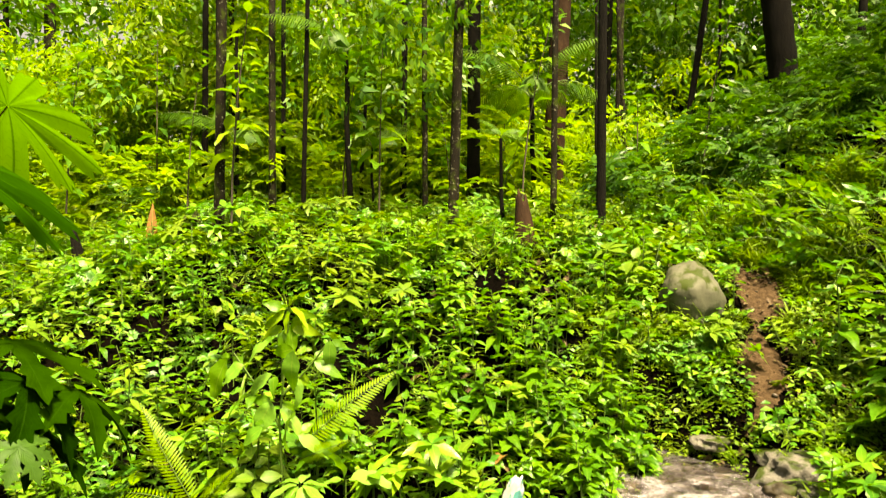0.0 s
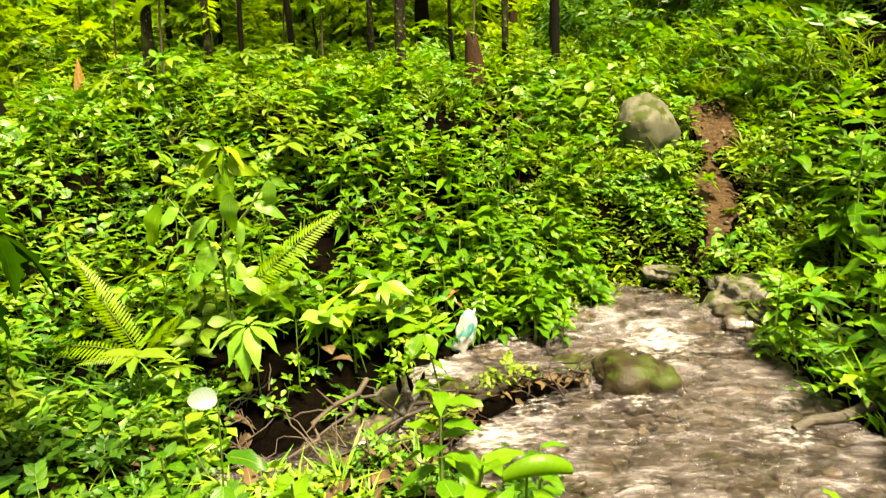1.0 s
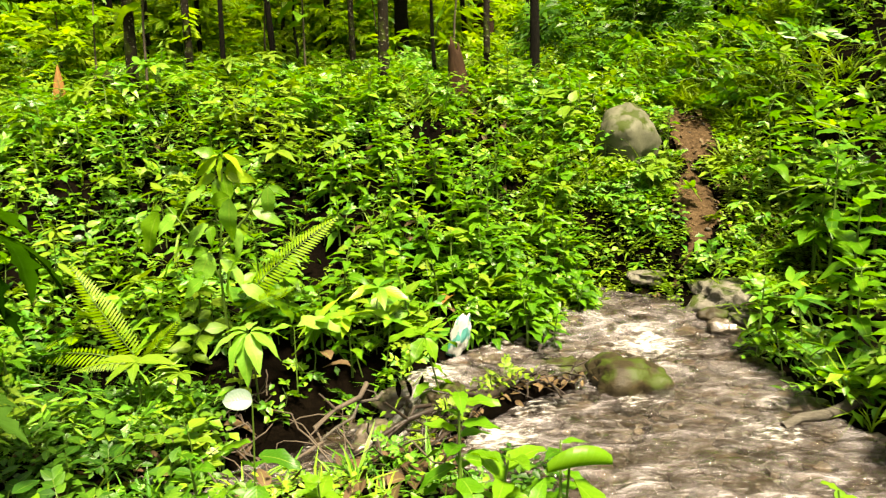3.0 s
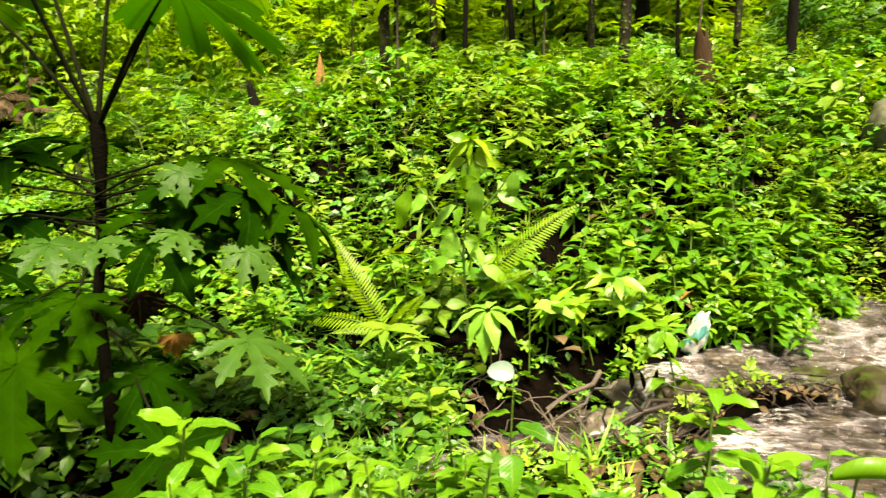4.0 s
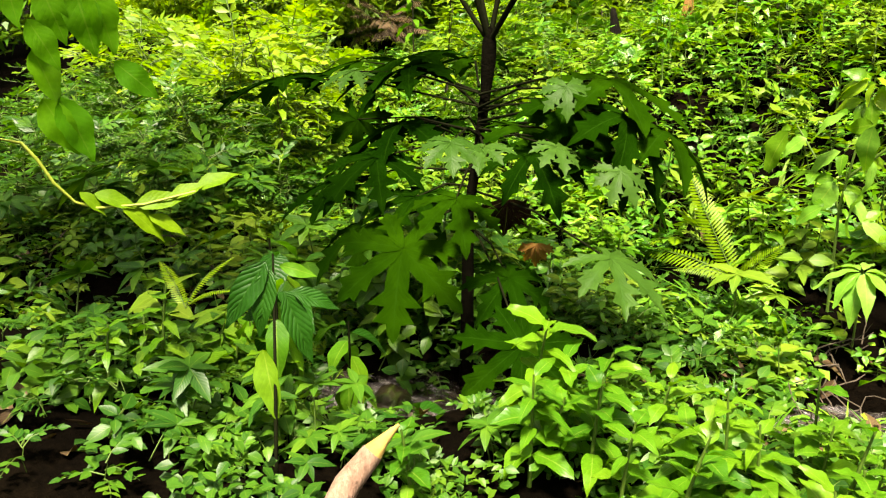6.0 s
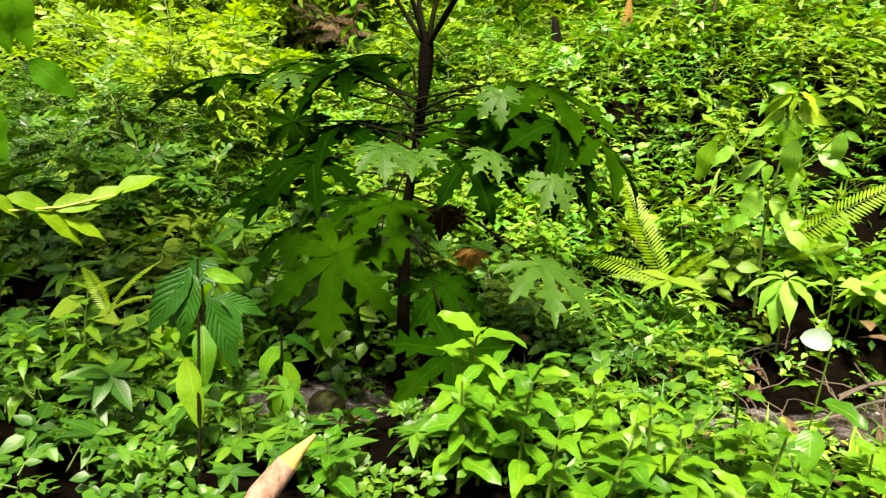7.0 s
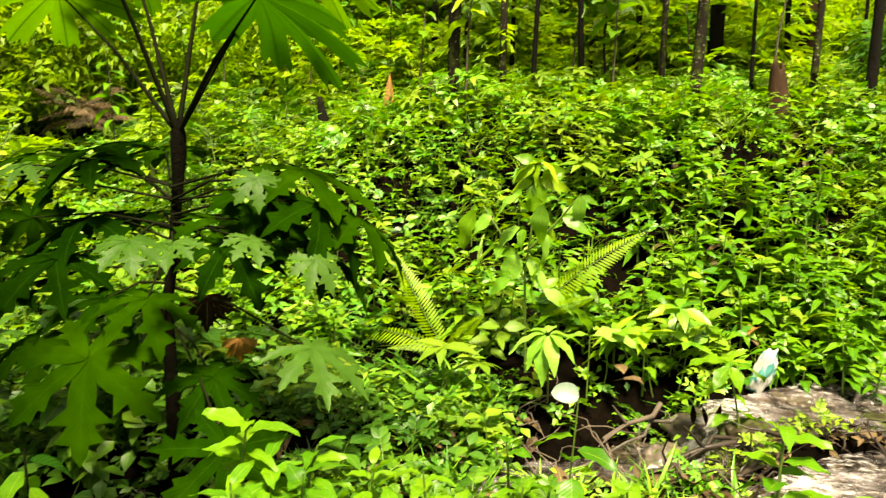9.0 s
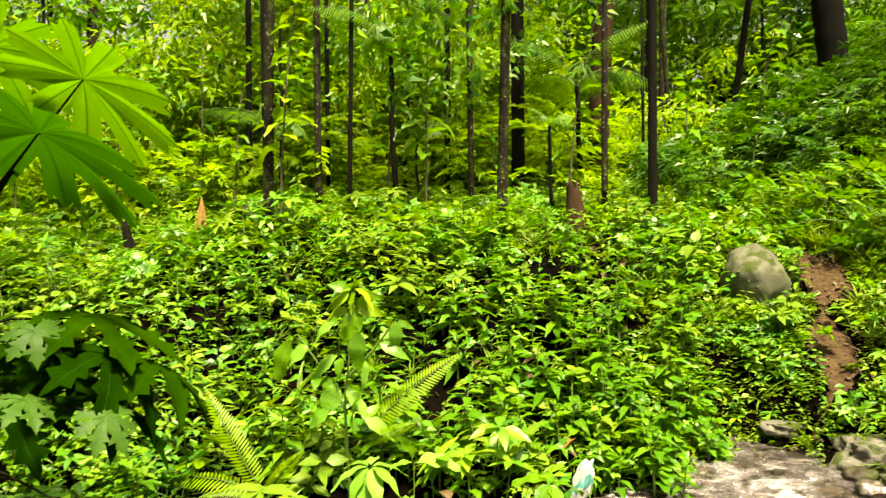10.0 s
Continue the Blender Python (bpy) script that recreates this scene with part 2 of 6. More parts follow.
mat_boulder = rough_material("pale_boulder", [(0.3, (0.05, 0.052, 0.03)), (0.5, (0.07, 0.072, 0.046)), (0.75, (0.09, 0.092, 0.064))], scale=5, fine=45, rough=0.7, bump=0.6, depth=0.012, moss=0.12, shine=0.15)
mat_log = rough_material("weathered_log", [(0.3, (0.02, 0.017, 0.013)), (0.55, (0.07, 0.063, 0.05)), (0.8, (0.14, 0.13, 0.11))], scale=8, fine=50, stretch=(0.6, 3, 3), bump=1.0, depth=0.02, shine=0.2)
mat_rock_wet = rough_material("wet_rock", [(0.3, (0.02, 0.016, 0.012)), (0.55, (0.07, 0.055, 0.04)), (0.8, (0.16, 0.13, 0.10))], scale=4, fine=40, rough=0.35, bump=0.8, depth=0.02, wet=0.6)
mat_pebble = rough_material("pebble", [(0.3, (0.4, 0.4, 0.4)), (0.7, (1.0, 1.0, 1.0))], scale=30, fine=90, rough=0.4, bump=0.4)
vary_by_piece(mat_pebble, [(0.006, 0.005, 0.004), (0.02, 0.015, 0.01), (0.035, 0.028, 0.021), (0.02, 0.018, 0.016), (0.075, 0.058, 0.042), (0.03, 0.022, 0.015), (0.012, 0.01, 0.008), (0.08, 0.055, 0.034), (0.13, 0.115, 0.095)])
mat_deadwood = rough_material("dead_wood", [(0.3, (0.10, 0.05, 0.03)), (0.55, (0.28, 0.17, 0.12)), (0.8, (0.42, 0.30, 0.23))], scale=8, fine=40, stretch=(4, 4, 0.6), bump=1.0, depth=0.02)
mat_stalk_lime = rough_material("lime_stem", [(0.3, (0.12, 0.17, 0.01)), (0.7, (0.24, 0.26, 0.03))], rough=0.5)
mat_orange = leaf_material("orange_leaf", [(0.16, 0.07, 0.015), (0.22, 0.11, 0.025)], thin=0.3, rough=0.7, veins=0.3)
mat_tip = rough_material("torn_stalk_tip", [(0.3, (0.16, 0.09, 0.02)), (0.7, (0.36, 0.24, 0.06))], scale=20)
mat_pale = leaf_material("pale_leaf", [(0.10, 0.155, 0.12), (0.12, 0.17, 0.135)], thin=0.1, rough=0.3, veins=0.6, gloss=0.5, rib_colour=(0.07, 0.13, 0.05), random_by="object")
mat_basket = rough_material("cane", [(0.3, (0.03, 0.014, 0.008)), (0.55, (0.085, 0.043, 0.026)), (0.8, (0.16, 0.10, 0.07))], scale=20, fine=90, rough=0.6, stretch=(1, 1, 0.4))
mat_basket_dark = rough_material("old_cane", [(0.3, (0.02, 0.01, 0.006)), (0.7, (0.08, 0.04, 0.025))], scale=20)


def bag_material():
    m, n, l, b, out = material("printed_plastic")
    tc = n.new("ShaderNodeTexCoord")
    nz = n.new("ShaderNodeTexNoise")
    nz.inputs["Scale"].default_value, nz.inputs["Detail"].default_value = 11.0, 2.0
    l.new(tc.outputs["Object"], nz.inputs["Vector"])
    cr = ramp(n, [(0.42, (0.25, 0.26, 0.24)), (0.51, (0.32, 0.33, 0.31)), (0.57, (0.03, 0.17, 0.15)), (0.7, (0.05, 0.2, 0.18))])
    l.new(nz.outputs[0], cr.inputs["Fac"])
    l.new(cr.outputs["Color"], b.inputs["Base Color"])
    b.inputs["Roughness"].default_value = 0.3
    return m


mat_bag = bag_material()


def water_material():
    m, n, l, b, out = material("stream_water")
    tc = n.new("ShaderNodeTexCoord")
    mp = n.new("ShaderNodeMapping")
    mp.inputs["Rotation"].default_value = (0, 0, radians(-25))
    mp.inputs["Scale"].default_value = (1.0, 2.0, 1)
    l.new(tc.outputs["Object"], mp.inputs["Vector"])
    a, c = n.new("ShaderNodeTexNoise"), n.new("ShaderNodeTexNoise")
    for k, s in ((a, 4.5), (c, 19.0)):
        k.inputs["Scale"].default_value, k.inputs["Detail"].default_value, k.inputs["Distortion"].default_value = s, 4.0, 0.8
        l.new(mp.outputs[0], k.inputs["Vector"])
    add = n.new("ShaderNodeMath")
    add.operation = "MULTIPLY_ADD"
    l.new(c.outputs[0], add.inputs[0])
    add.inputs[1].default_value = 0.35
    l.new(a.outputs[0], add.inputs[2])
    bp = n.new("ShaderNodeBump")
    bp.inputs["Strength"].default_value, bp.inputs["Distance"].default_value = 1.0, 0.08
    l.new(add.outputs[0], bp.inputs["Height"])
    clear, shine, both, fres = n.new("ShaderNodeBsdfTransparent"), n.new("ShaderNodeBsdfGlossy"), n.new("ShaderNodeMixShader"), n.new("ShaderNodeFresnel")
    clear.inputs["Color"].default_value = (0.9, 0.82, 0.72, 1)
    shine.inputs["Roughness"].default_value = 0.08
    fres.inputs["IOR"].default_value = 1.36
    l.new(bp.outputs[0], fres.inputs["Normal"])
    l.new(bp.outputs[0], shine.inputs["Normal"])
    # murky water tone; its pale cool streaks also paint the sky's reflection
    silt_sheen, body = n.new("ShaderNodeBsdfDiffuse"), n.new("ShaderNodeMixShader")
    tone = ramp(n, [(0.5, (0.015, 0.011, 0.008)), (0.62, (0.042, 0.035, 0.033)), (0.74, (0.088, 0.077, 0.078)), (0.88, (0.2, 0.185, 0.19))])
    wide = n.new("ShaderNodeTexNoise")
    wide.inputs["Scale"].default_value, wide.inputs["Detail"].default_value, wide.inputs["Distortion"].default_value = 2.6, 3.0, 1.2
    l.new(tc.outputs["Object"], wide.inputs["Vector"])
    blend = n.new("ShaderNodeMath")
    blend.operation = "MULTIPLY_ADD"
    l.new(wide.outputs[0], blend.inputs[0])
    blend.inputs[1].default_value = 0.8
    less = n.new("ShaderNodeMath")
    less.operation = "MULTIPLY_ADD"
    l.new(add.outputs[0], less.inputs[0])
    less.inputs[1].default_value, less.inputs[2].default_value = 0.7, -0.2
    l.new(less.outputs[0], blend.inputs[2])
    l.new(blend.outputs[0], tone.inputs["Fac"])
    much = ramp(n, [(0.5, (0.2, 0.2, 0.2)), (0.85, (0.82, 0.82, 0.82))])
    l.new(add.outputs[0], much.inputs["Fac"])
    l.new(tone.outputs["Color"], silt_sheen.inputs["Color"])
    l.new(bp.outputs[0], silt_sheen.inputs["Normal"])
    l.new(much.outputs["Color"], body.inputs[0])
    l.new(clear.outputs[0], body.inputs[1])
    l.new(silt_sheen.outputs[0], body.inputs[2])
    l.new(fres.outputs[0], both.inputs[0])
    l.new(body.outputs[0], both.inputs[1])
    l.new(shine.outputs[0], both.inputs[2])
    # broken white water where the stream runs over stones; last three spots paint sky glints
    sp = n.new("ShaderNodeSeparateXYZ")
    l.new(tc.outputs["Object"], sp.inputs[0])
    near = None
    for x, y, wide, much in ((1.5, 4.6, 0.3, 1.2), (0.06, 4.06, 0.28, 1.5), (0.22, 4.3, 0.25, 1.1), (1.2, 3.86, 0.13, 0.9), (0.62, 4.7, 0.22, 0.7), (1.72, 3.45, 0.2, 0.7), (0.5, 3.5, 0.25, 1.2), (0.7, 3.75, 0.2, 0.6), (-2.28, 2.5, 0.16, 1.6), (-2.0, 2.4, 0.14, 1.7), (-1.65, 2.45, 0.2, 1.5)):
        vd = n.new("ShaderNodeVectorMath")
        vd.operation = "DISTANCE"
        flat = n.new("ShaderNodeCombineXYZ")
        l.new(sp.outputs["X"], flat.inputs[0])
        l.new(sp.outputs["Y"], flat.inputs[1])
        l.new(flat.outputs[0], vd.inputs[0])
        vd.inputs[1].default_value = (x, y, 0)
        mr = n.new("ShaderNodeMapRange")
        mr.inputs["From Min"].default_value, mr.inputs["From Max"].default_value = wide, 0.0
        mr.inputs["To Max"].default_value = much
        l.new(vd.outputs["Value"], mr.inputs["Value"])
        if near is None:
            near = mr.outputs[0]
        else:
            mx = n.new("ShaderNodeMath")
            mx.operation = "MAXIMUM"
            l.new(near, mx.inputs[0])
            l.new(mr.outputs[0], mx.inputs[1])
            near = mx.outputs[0]
    streak = n.new("ShaderNodeTexNoise")
    streak.inputs["Scale"].default_value, streak.inputs["Detail"].default_value, streak.inputs["Roughness"].default_value = 16.0, 6.0, 0.7
    l.new(mp.outputs[0], streak.inputs["Vector"])
    sm = n.new("ShaderNodeMath")
    sm.operation = "MULTIPLY_ADD"
    l.new(near, sm.inputs[0])
    sm.inputs[1].default_value = 0.22
    l.new(streak.outputs[0], sm.inputs[2])
    edge = ramp(n, [(0.58, (0, 0, 0)), (0.9, (0.9, 0.9, 0.9))])
    l.new(sm.outputs[0], edge.inputs["Fac"])
    foam_glint = n.new("ShaderNodeBsdfDiffuse")
    foam_glint.inputs["Color"].default_value = (0.42, 0.41, 0.39, 1)
    ms = n.new("ShaderNodeMixShader")
    l.new(edge.outputs["Color"], ms.inputs[0])
    l.new(both.outputs[0], ms.inputs[1])
    l.new(foam_glint.outputs[0], ms.inputs[2])
    l.new(ms.outputs[0], out.inputs["Surface"])
    return m


mat_water = water_material()


# ---- leaf, stem and frond shapes: (points, quads, uv, material slot of each quad) ----
rng = np.random.default_rng(7)


def leaf(length=0.1, width=0.05, n=3, fold=0.25, droop=0.3, shape="ovate", stalk=0.0):
    t = np.linspace(0, 1, n + 1)
    if shape == "ovate":
        w = np.sin(np.pi * np.clip(t, 0.0, 1) ** 0.75)
    elif shape == "lance":
        w = np.sin(np.pi * t ** 0.9) ** 1.2
    elif shape == "round":
        w = np.sqrt(np.clip(1 - (2 * t - 1) ** 2, 0, 1))
    elif shape == "heart":
        w = np.sqrt(np.clip(1 - t, 0, 1)) * (0.75 + 0.5 * np.sin(np.pi * t))
    else:
        w = (1 - t) ** 0.6
    w = np.clip(w, 0.04, 1) * width / 2
    y = stalk + t * length
    z = -droop * length * t ** 2
    mid = np.stack([np.zeros_like(t), y, z], 1)
    lift = fold * w
    a = np.stack([-w, y, z + lift], 1)
    c = np.stack([w, y, z + lift], 1)
    v = np.stack([a, mid, c], 1).reshape(-1, 3)
    uv = np.stack([np.repeat(t, 3), np.tile([0, 0.5, 1.0], n + 1)], 1)
    q = []
    for i in range(n):
        for j in range(2):
            q.append((3 * i + j, 3 * i + j + 1, 3 * i + j + 4, 3 * i + j + 3))
    return v, np.array(q), uv, np.zeros(len(q), int)


def blade(width, fold, droop, seed, n=9, stalk=0.08):
    """A leaf of length 1 with a wavy, twisted, slightly lopsided blade and toothed edges."""
    r = np.random.default_rng(seed)
    v, q, uv, s = leaf(1.0, width, n, fold, droop, "ovate", stalk)
    t = np.repeat(np.linspace(0, 1, n + 1), 3)
    side = np.tile([-1.0, 0.0, 1.0], n + 1)
    v[:, 0] *= 1 + side * r.uniform(-0.12, 0.12) + 0.025 * np.where(np.repeat(np.arange(n + 1), 3) % 2, 1, -1)
    v[:, 0] += r.uniform(-0.08, 0.08) * t * t
    v[:, 2] += 0.035 * np.sin(t * 14 + r.uniform(0, 6)) * np.abs(side) * width / 0.5 + r.uniform(-0.35, 0.35) * t * side * width * 0.5
    return v, q, uv, s


def kite(length, width, fold=0.25, droop=0.4):
    """A leaf for the distance: one folded quad."""
    w = width / 2
    v = np.array([(0, 0, 0), (w, 0.42 * length, fold * w - 0.15 * droop * length), (0, length, -droop * length), (-w, 0.42 * length, fold * w - 0.15 * droop * length)])
    return v, np.array([(0, 1, 2, 3)]), np.array([(0, 0.5), (0.42, 1.0), (1, 0.5), (0.42, 0.0)]), np.zeros(1, int)


def tube(points, r0, r1, sides=5, slot=1, knots=None):
    p = np.array(points, float)
    k = len(p)
    d = np.gradient(p, axis=0)
    d /= np.linalg.norm(d, axis=1)[:, None] + 1e-9
    ref = np.array([1.0, 0.3, 0.1]) if abs(d[0][2]) > 0.6 else np.array([0.1, 0.2, 1.0])
    u = np.cross(d, ref)
    u /= np.linalg.norm(u, axis=1)[:, None] + 1e-9
    w = np.cross(d, u)
    r = np.linspace(r0, r1, k) if knots is None else np.array(knots)
    a = np.linspace(0, 2 * np.pi, sides, endpoint=False)
    v = p[:, None] + r[:, None, None] * (np.cos(a)[None, :, None] * u[:, None] + np.sin(a)[None, :, None] * w[:, None])
    uv = np.stack(np.meshgrid(np.linspace(0, 1, k), np.linspace(0.1, 0.3, sides), indexing="ij"), -1).reshape(-1, 2)
    q = [(i * sides + j, i * sides + (j + 1) % sides, (i + 1) * sides + (j + 1) % sides, (i + 1) * sides + j) for i in range(k - 1) for j in range(sides)]
    return v.reshape(-1, 3), np.array(q), uv, np.full(len(q), slot)


def moved(shape, m):
    v, q, uv, s = shape
    m = np.array(m)
    return v @ m[:3, :3].T + m[:3, 3], q, uv, s


def joined(shapes):
    vs, qs, us, ss, o = [], [], [], [], 0
    for v, q, uv, s in shapes:
        vs.append(v), qs.append(q + o), us.append(uv), ss.append(s)
        o += len(v)
    return np.concatenate(vs), np.concatenate(qs), np.concatenate(us), np.concatenate(ss)


def mesh_of(name, shape, materials, smooth=True):
    v, q, uv, s = shape
    me = bpy.data.meshes.new(name)
    me.vertices.add(len(v))
    me.vertices.foreach_set("co", np.ascontiguousarray(v, np.float32).ravel())
    me.loops.add(q.size)
    me.loops.foreach_set("vertex_index", np.ascontiguousarray(q, np.int32).ravel())
    me.polygons.add(len(q))
    me.polygons.foreach_set("loop_start", np.arange(0, q.size, 4, dtype=np.int32))
    me.polygons.foreach_set("material_index", np.ascontiguousarray(s, np.int32))
    me.polygons.foreach_set("use_smooth", np.full(len(q), smooth))
    lay = me.uv_layers.new(name="UVMap")
    lay.data.foreach_set("uv", np.ascontiguousarray(uv[q.ravel()], np.float32).ravel())
    for m in materials:
        me.materials.append(m)
    me.update(calc_edges=True)
    me.validate()
    return me


def thing(name, label, category, group="", kind="", at=(0, 0, 0), turn=0.0):
    e = new(name)
    e.empty_display_size = 0.1
    e.matrix_basis = pose(*at, 0, 0, turn)
    return tagged(e, label, category, group, kind)


def part(name, data, parent, m=None, label=""):
    ob = new(name, data)
    ob.parent = parent
    if m is not None:
        ob.matrix_basis = m
    return tagged(ob, label)


def whole(name, data, label, category, group="", kind="", m=None):
    ob = new(name, data)
    if m is not None:
        ob.matrix_basis = m
    return tagged(ob, label, category, group, kind)


def spread(shapes, where, seed=0, tilt=14, low=0.7, high=1.3, patchy=False):
    """Many copies of the given shapes, at the places (x, y, z), each turned, tilted and sized by chance, in one shape."""
    r = np.random.default_rng(seed)
    where = np.asarray(where, float)
    pick = r.integers(0, len(shapes), len(where))
    grow = np.ones(len(where))
    if patchy:
        # one kind grows in patches; some patches stand taller, and between them the soil shows
        wx, wy = where[:, 0] + 0.2 * wave(where[:, 0], where[:, 1], 3.1, seed), where[:, 1] + 0.2 * wave(where[:, 1], where[:, 0], 2.7, seed)
        cell = np.abs(np.floor(wx / 0.62) * 73 + np.floor(wy / 0.5) * 151 + seed * 31).astype(int)
        pick = np.where(r.random(len(where)) < 0.75, (cell * 7919 // 13) % len(shapes), pick)
        n = wave(where[:, 0], where[:, 1], 2.6, seed * 1.7) + 0.6 * wave(where[:, 0], where[:, 1], 6.3, seed * 0.9)
        grow = 1.0 + 0.32 * n
        live = (n > -0.75) | (r.random(len(where)) < 0.4)
        where, pick, grow = where[live], pick[live], grow[live]
    out = []
    for k, (v, q, uv, s) in enumerate(shapes):
        w = where[pick == k]
        c = len(w)
        if not c:
            continue
        yaw, tx, ty = r.uniform(0, 2 * np.pi, c), np.radians(r.normal(0, tilt, c)), np.radians(r.normal(0, tilt, c))
        sc = r.uniform(low, high, c) * grow[pick == k]
        cz, sz, cx, sx, cy, sy = np.cos(yaw), np.sin(yaw), np.cos(tx), np.sin(tx), np.cos(ty), np.sin(ty)
        o, i = np.zeros(c), np.ones(c)
        rz = np.stack([cz, -sz, o, sz, cz, o, o, o, i], 1).reshape(c, 3, 3)
        rx = np.stack([i, o, o, o, cx, -sx, o, sx, cx], 1).reshape(c, 3, 3)
        ry = np.stack([cy, o, sy, o, i, o, -sy, o, cy], 1).reshape(c, 3, 3)
        rot = rx @ ry @ rz * sc[:, None, None]
        vv = np.einsum("cij,nj->cni", rot, v) + w[:, None]
        qq = q[None] + (np.arange(c) * len(v))[:, None, None]
        out.append((vv.reshape(-1, 3), qq.reshape(-1, 4), np.tile(uv, (c, 1)), np.tile(s, c)))
    return joined(out)


def aim(yaw, pitch, roll=0.0, at=(0, 0, 0), size=1.0):
    """Turns a leaf that lies along y: pitch lifts its tip, yaw turns it about z (degrees)."""
    return Matrix.Translation(at) @ Euler((radians(pitch), 0, radians(yaw))).to_matrix().to_4x4() @ Matrix.Rotation(radians(roll), 4, "Y") @ Matrix.Scale(size, 4)


def between(base, tip, roll=0.0):
    """Places a leaf of length 1 so that it runs from base to tip."""
    a, b = Vector(base), Vector(tip)
    return Matrix.Translation(a) @ (b - a).to_track_quat("Y", "Z").to_matrix().to_4x4() @ Matrix.Rotation(radians(roll), 4, "Y") @ Matrix.Scale((b - a).length, 4)


def facing(base, tip, normal, roll=0.0):
    """Places a leaf of length 1 from base to tip, its upper face turned towards normal."""
    a, b, n = Vector(base), Vector(tip), Vector(normal)
    y = (b - a).normalized()
    x = y.cross(n).normalized()
    z = x.cross(y)
    m = Matrix((x, y, z)).transposed().to_4x4()
    return Matrix.Translation(a) @ m @ Matrix.Rotation(radians(roll), 4, "Y") @ Matrix.Scale((b - a).length, 4)


def herb(r, height, pairs, length, width, shape="ovate", n=3, whorl=2, pitch=(-8, 20)):
    """A leafy stem: pairs of leaves up a bent stalk."""
    bend = r.uniform(-0.15, 0.15, 2)
    t = np.linspace(0, 1, 4)
    pts = np.stack([bend[0] * height * t ** 2, bend[1] * height * t ** 2, height * t], 1)
    out = [tube(pts, 0.004, 0.002, 3)]
    for i in range(pairs):
        f = 0.25 + 0.75 * (i + 0.5) / pairs
        base = (bend[0] * height * f * f, bend[1] * height * f * f, height * f)
        y0 = i * 77 + r.uniform(-20, 20)
        size = 1.0 - 0.35 * f + r.uniform(-0.15, 0.2)
        for k in range(whorl):
            lf = leaf(length * size, width * size, n, 0.2, r.uniform(0.02, 0.3), shape, stalk=0.01)
            out.append(moved(lf, aim(y0 + k * 360 / whorl + r.uniform(-15, 15), r.uniform(*pitch) - 12 * (1 - f), r.uniform(-22, 22), base)))
    return joined(out)


def tuft(r, count, length, width, n=4, up=(35, 80), droop=(0.4, 1.0)):
    out = []
    for _ in range(count):
        s = r.uniform(0.6, 1.15)
        out.append(moved(leaf(length * s, width * s, n, 0.25, r.uniform(*droop), "lance"), aim(r.uniform(0, 360), r.uniform(*up), 0, (r.uniform(-.03, .03), r.uniform(-.03, .03), 0))))
    return joined(out)


def frond(length=0.6, pairs=20, leaflet=0.12, breadth=0.02, arch=0.5, n=2, drop=0.2, bare=0.08, rib=0.004, comb=62):
    """A fern or palm frond along y: arched rib with narrow leaflets in two rows."""
    t = np.linspace(0, 1, 9)
    pts = np.stack([0 * t, length * t * (1 - 0.12 * arch * t), arch * length * (0.55 * t - t ** 2)], 1)
    out = [tube(pts, rib, rib * 0.3, 4)]
    for i in range(pairs):
        f = bare + (1 - bare) * (i + 0.3) / pairs
        at = np.array([np.interp(f, t, pts[:, k]) for k in range(3)])
        slope = math.degrees(math.atan2(np.interp(min(1, f + .05), t, pts[:, 2]) - np.interp(f - .05, t, pts[:, 2]), 0.1 * length))
        g = (f - bare) / (1 - bare)
        ll = leaflet * max(0.12, math.sin(math.pi * min(1, 0.22 + 0.78 * g)) ** 0.8)
        for side in (-1, 1):
            m = Matrix.Translation(at) @ Euler((radians(slope), 0, 0)).to_matrix().to_4x4() @ Euler((radians(-12), 0, radians(-side * (comb - 25 * g)))).to_matrix().to_4x4()
            out.append(moved(leaf(ll, breadth, n, 0.2, drop, "lance"), m))
    return joined(out)


def palmate(radius=0.3, lobes=9, seed=1, cut=0.40, teeth=0.16, droop=0.35, rings=6):
    """A papaya-like leaf: deep toothed lobes round the stalk, which meets it at the origin; its tip lobe points along y."""
    r = np.random.default_rng(seed)
    k = lobes * 14
    a = np.linspace(-np.pi * 0.94, np.pi * 0.94, k + 1)
    ph = (a / (np.pi * 0.94) * 0.5 + 0.5) * lobes
    f = ph - np.floor(ph)
    f[-1] = 1.0
    off = np.abs(f - 0.5) * 2
    size = 1 - 0.42 * (np.abs(a) / np.pi) ** 1.5
    size *= 1 + 0.08 * r.uniform(-1, 1, lobes)[np.clip(np.floor(ph).astype(int), 0, lobes - 1)]
    lobe = np.clip(1 - off ** 1.25, 0, 1) ** 0.8
    edge = 1 - cut + cut * lobe
    edge *= 1 + teeth * np.maximum(0, np.cos(off * np.pi * 4.0)) * (off > 0.12) - teeth * 0.3
    rim = radius * size * edge
    t = np.linspace(0.02, 1, rings + 1)
    rr = t[:, None] * rim[None]
    x, y = rr * np.sin(a)[None], rr * np.cos(a)[None]
    ridge = 0.05 * radius * (1 - off)[None] * t[:, None]
    z = ridge - droop * radius * (rr / radius) ** 2 + 0.02 * radius * np.sin(7 * a + 3)[None] * t[:, None]
    v = np.stack([x, y, z], -1).reshape(-1, 3)
    vv = 0.5 + 0.5 * (f - 0.5) * 2 * np.minimum(1, t[:, None] + 0.1)
    uv = np.stack([np.broadcast_to(t[:, None], vv.shape), vv], -1).reshape(-1, 2)
    w = k + 1
    q = [(i * w + j, (i + 1) * w + j, (i + 1) * w + j + 1, i * w + j + 1) for i in range(rings) for j in range(k)]
    return v, np.array(q), uv, np.zeros(len(q), int)


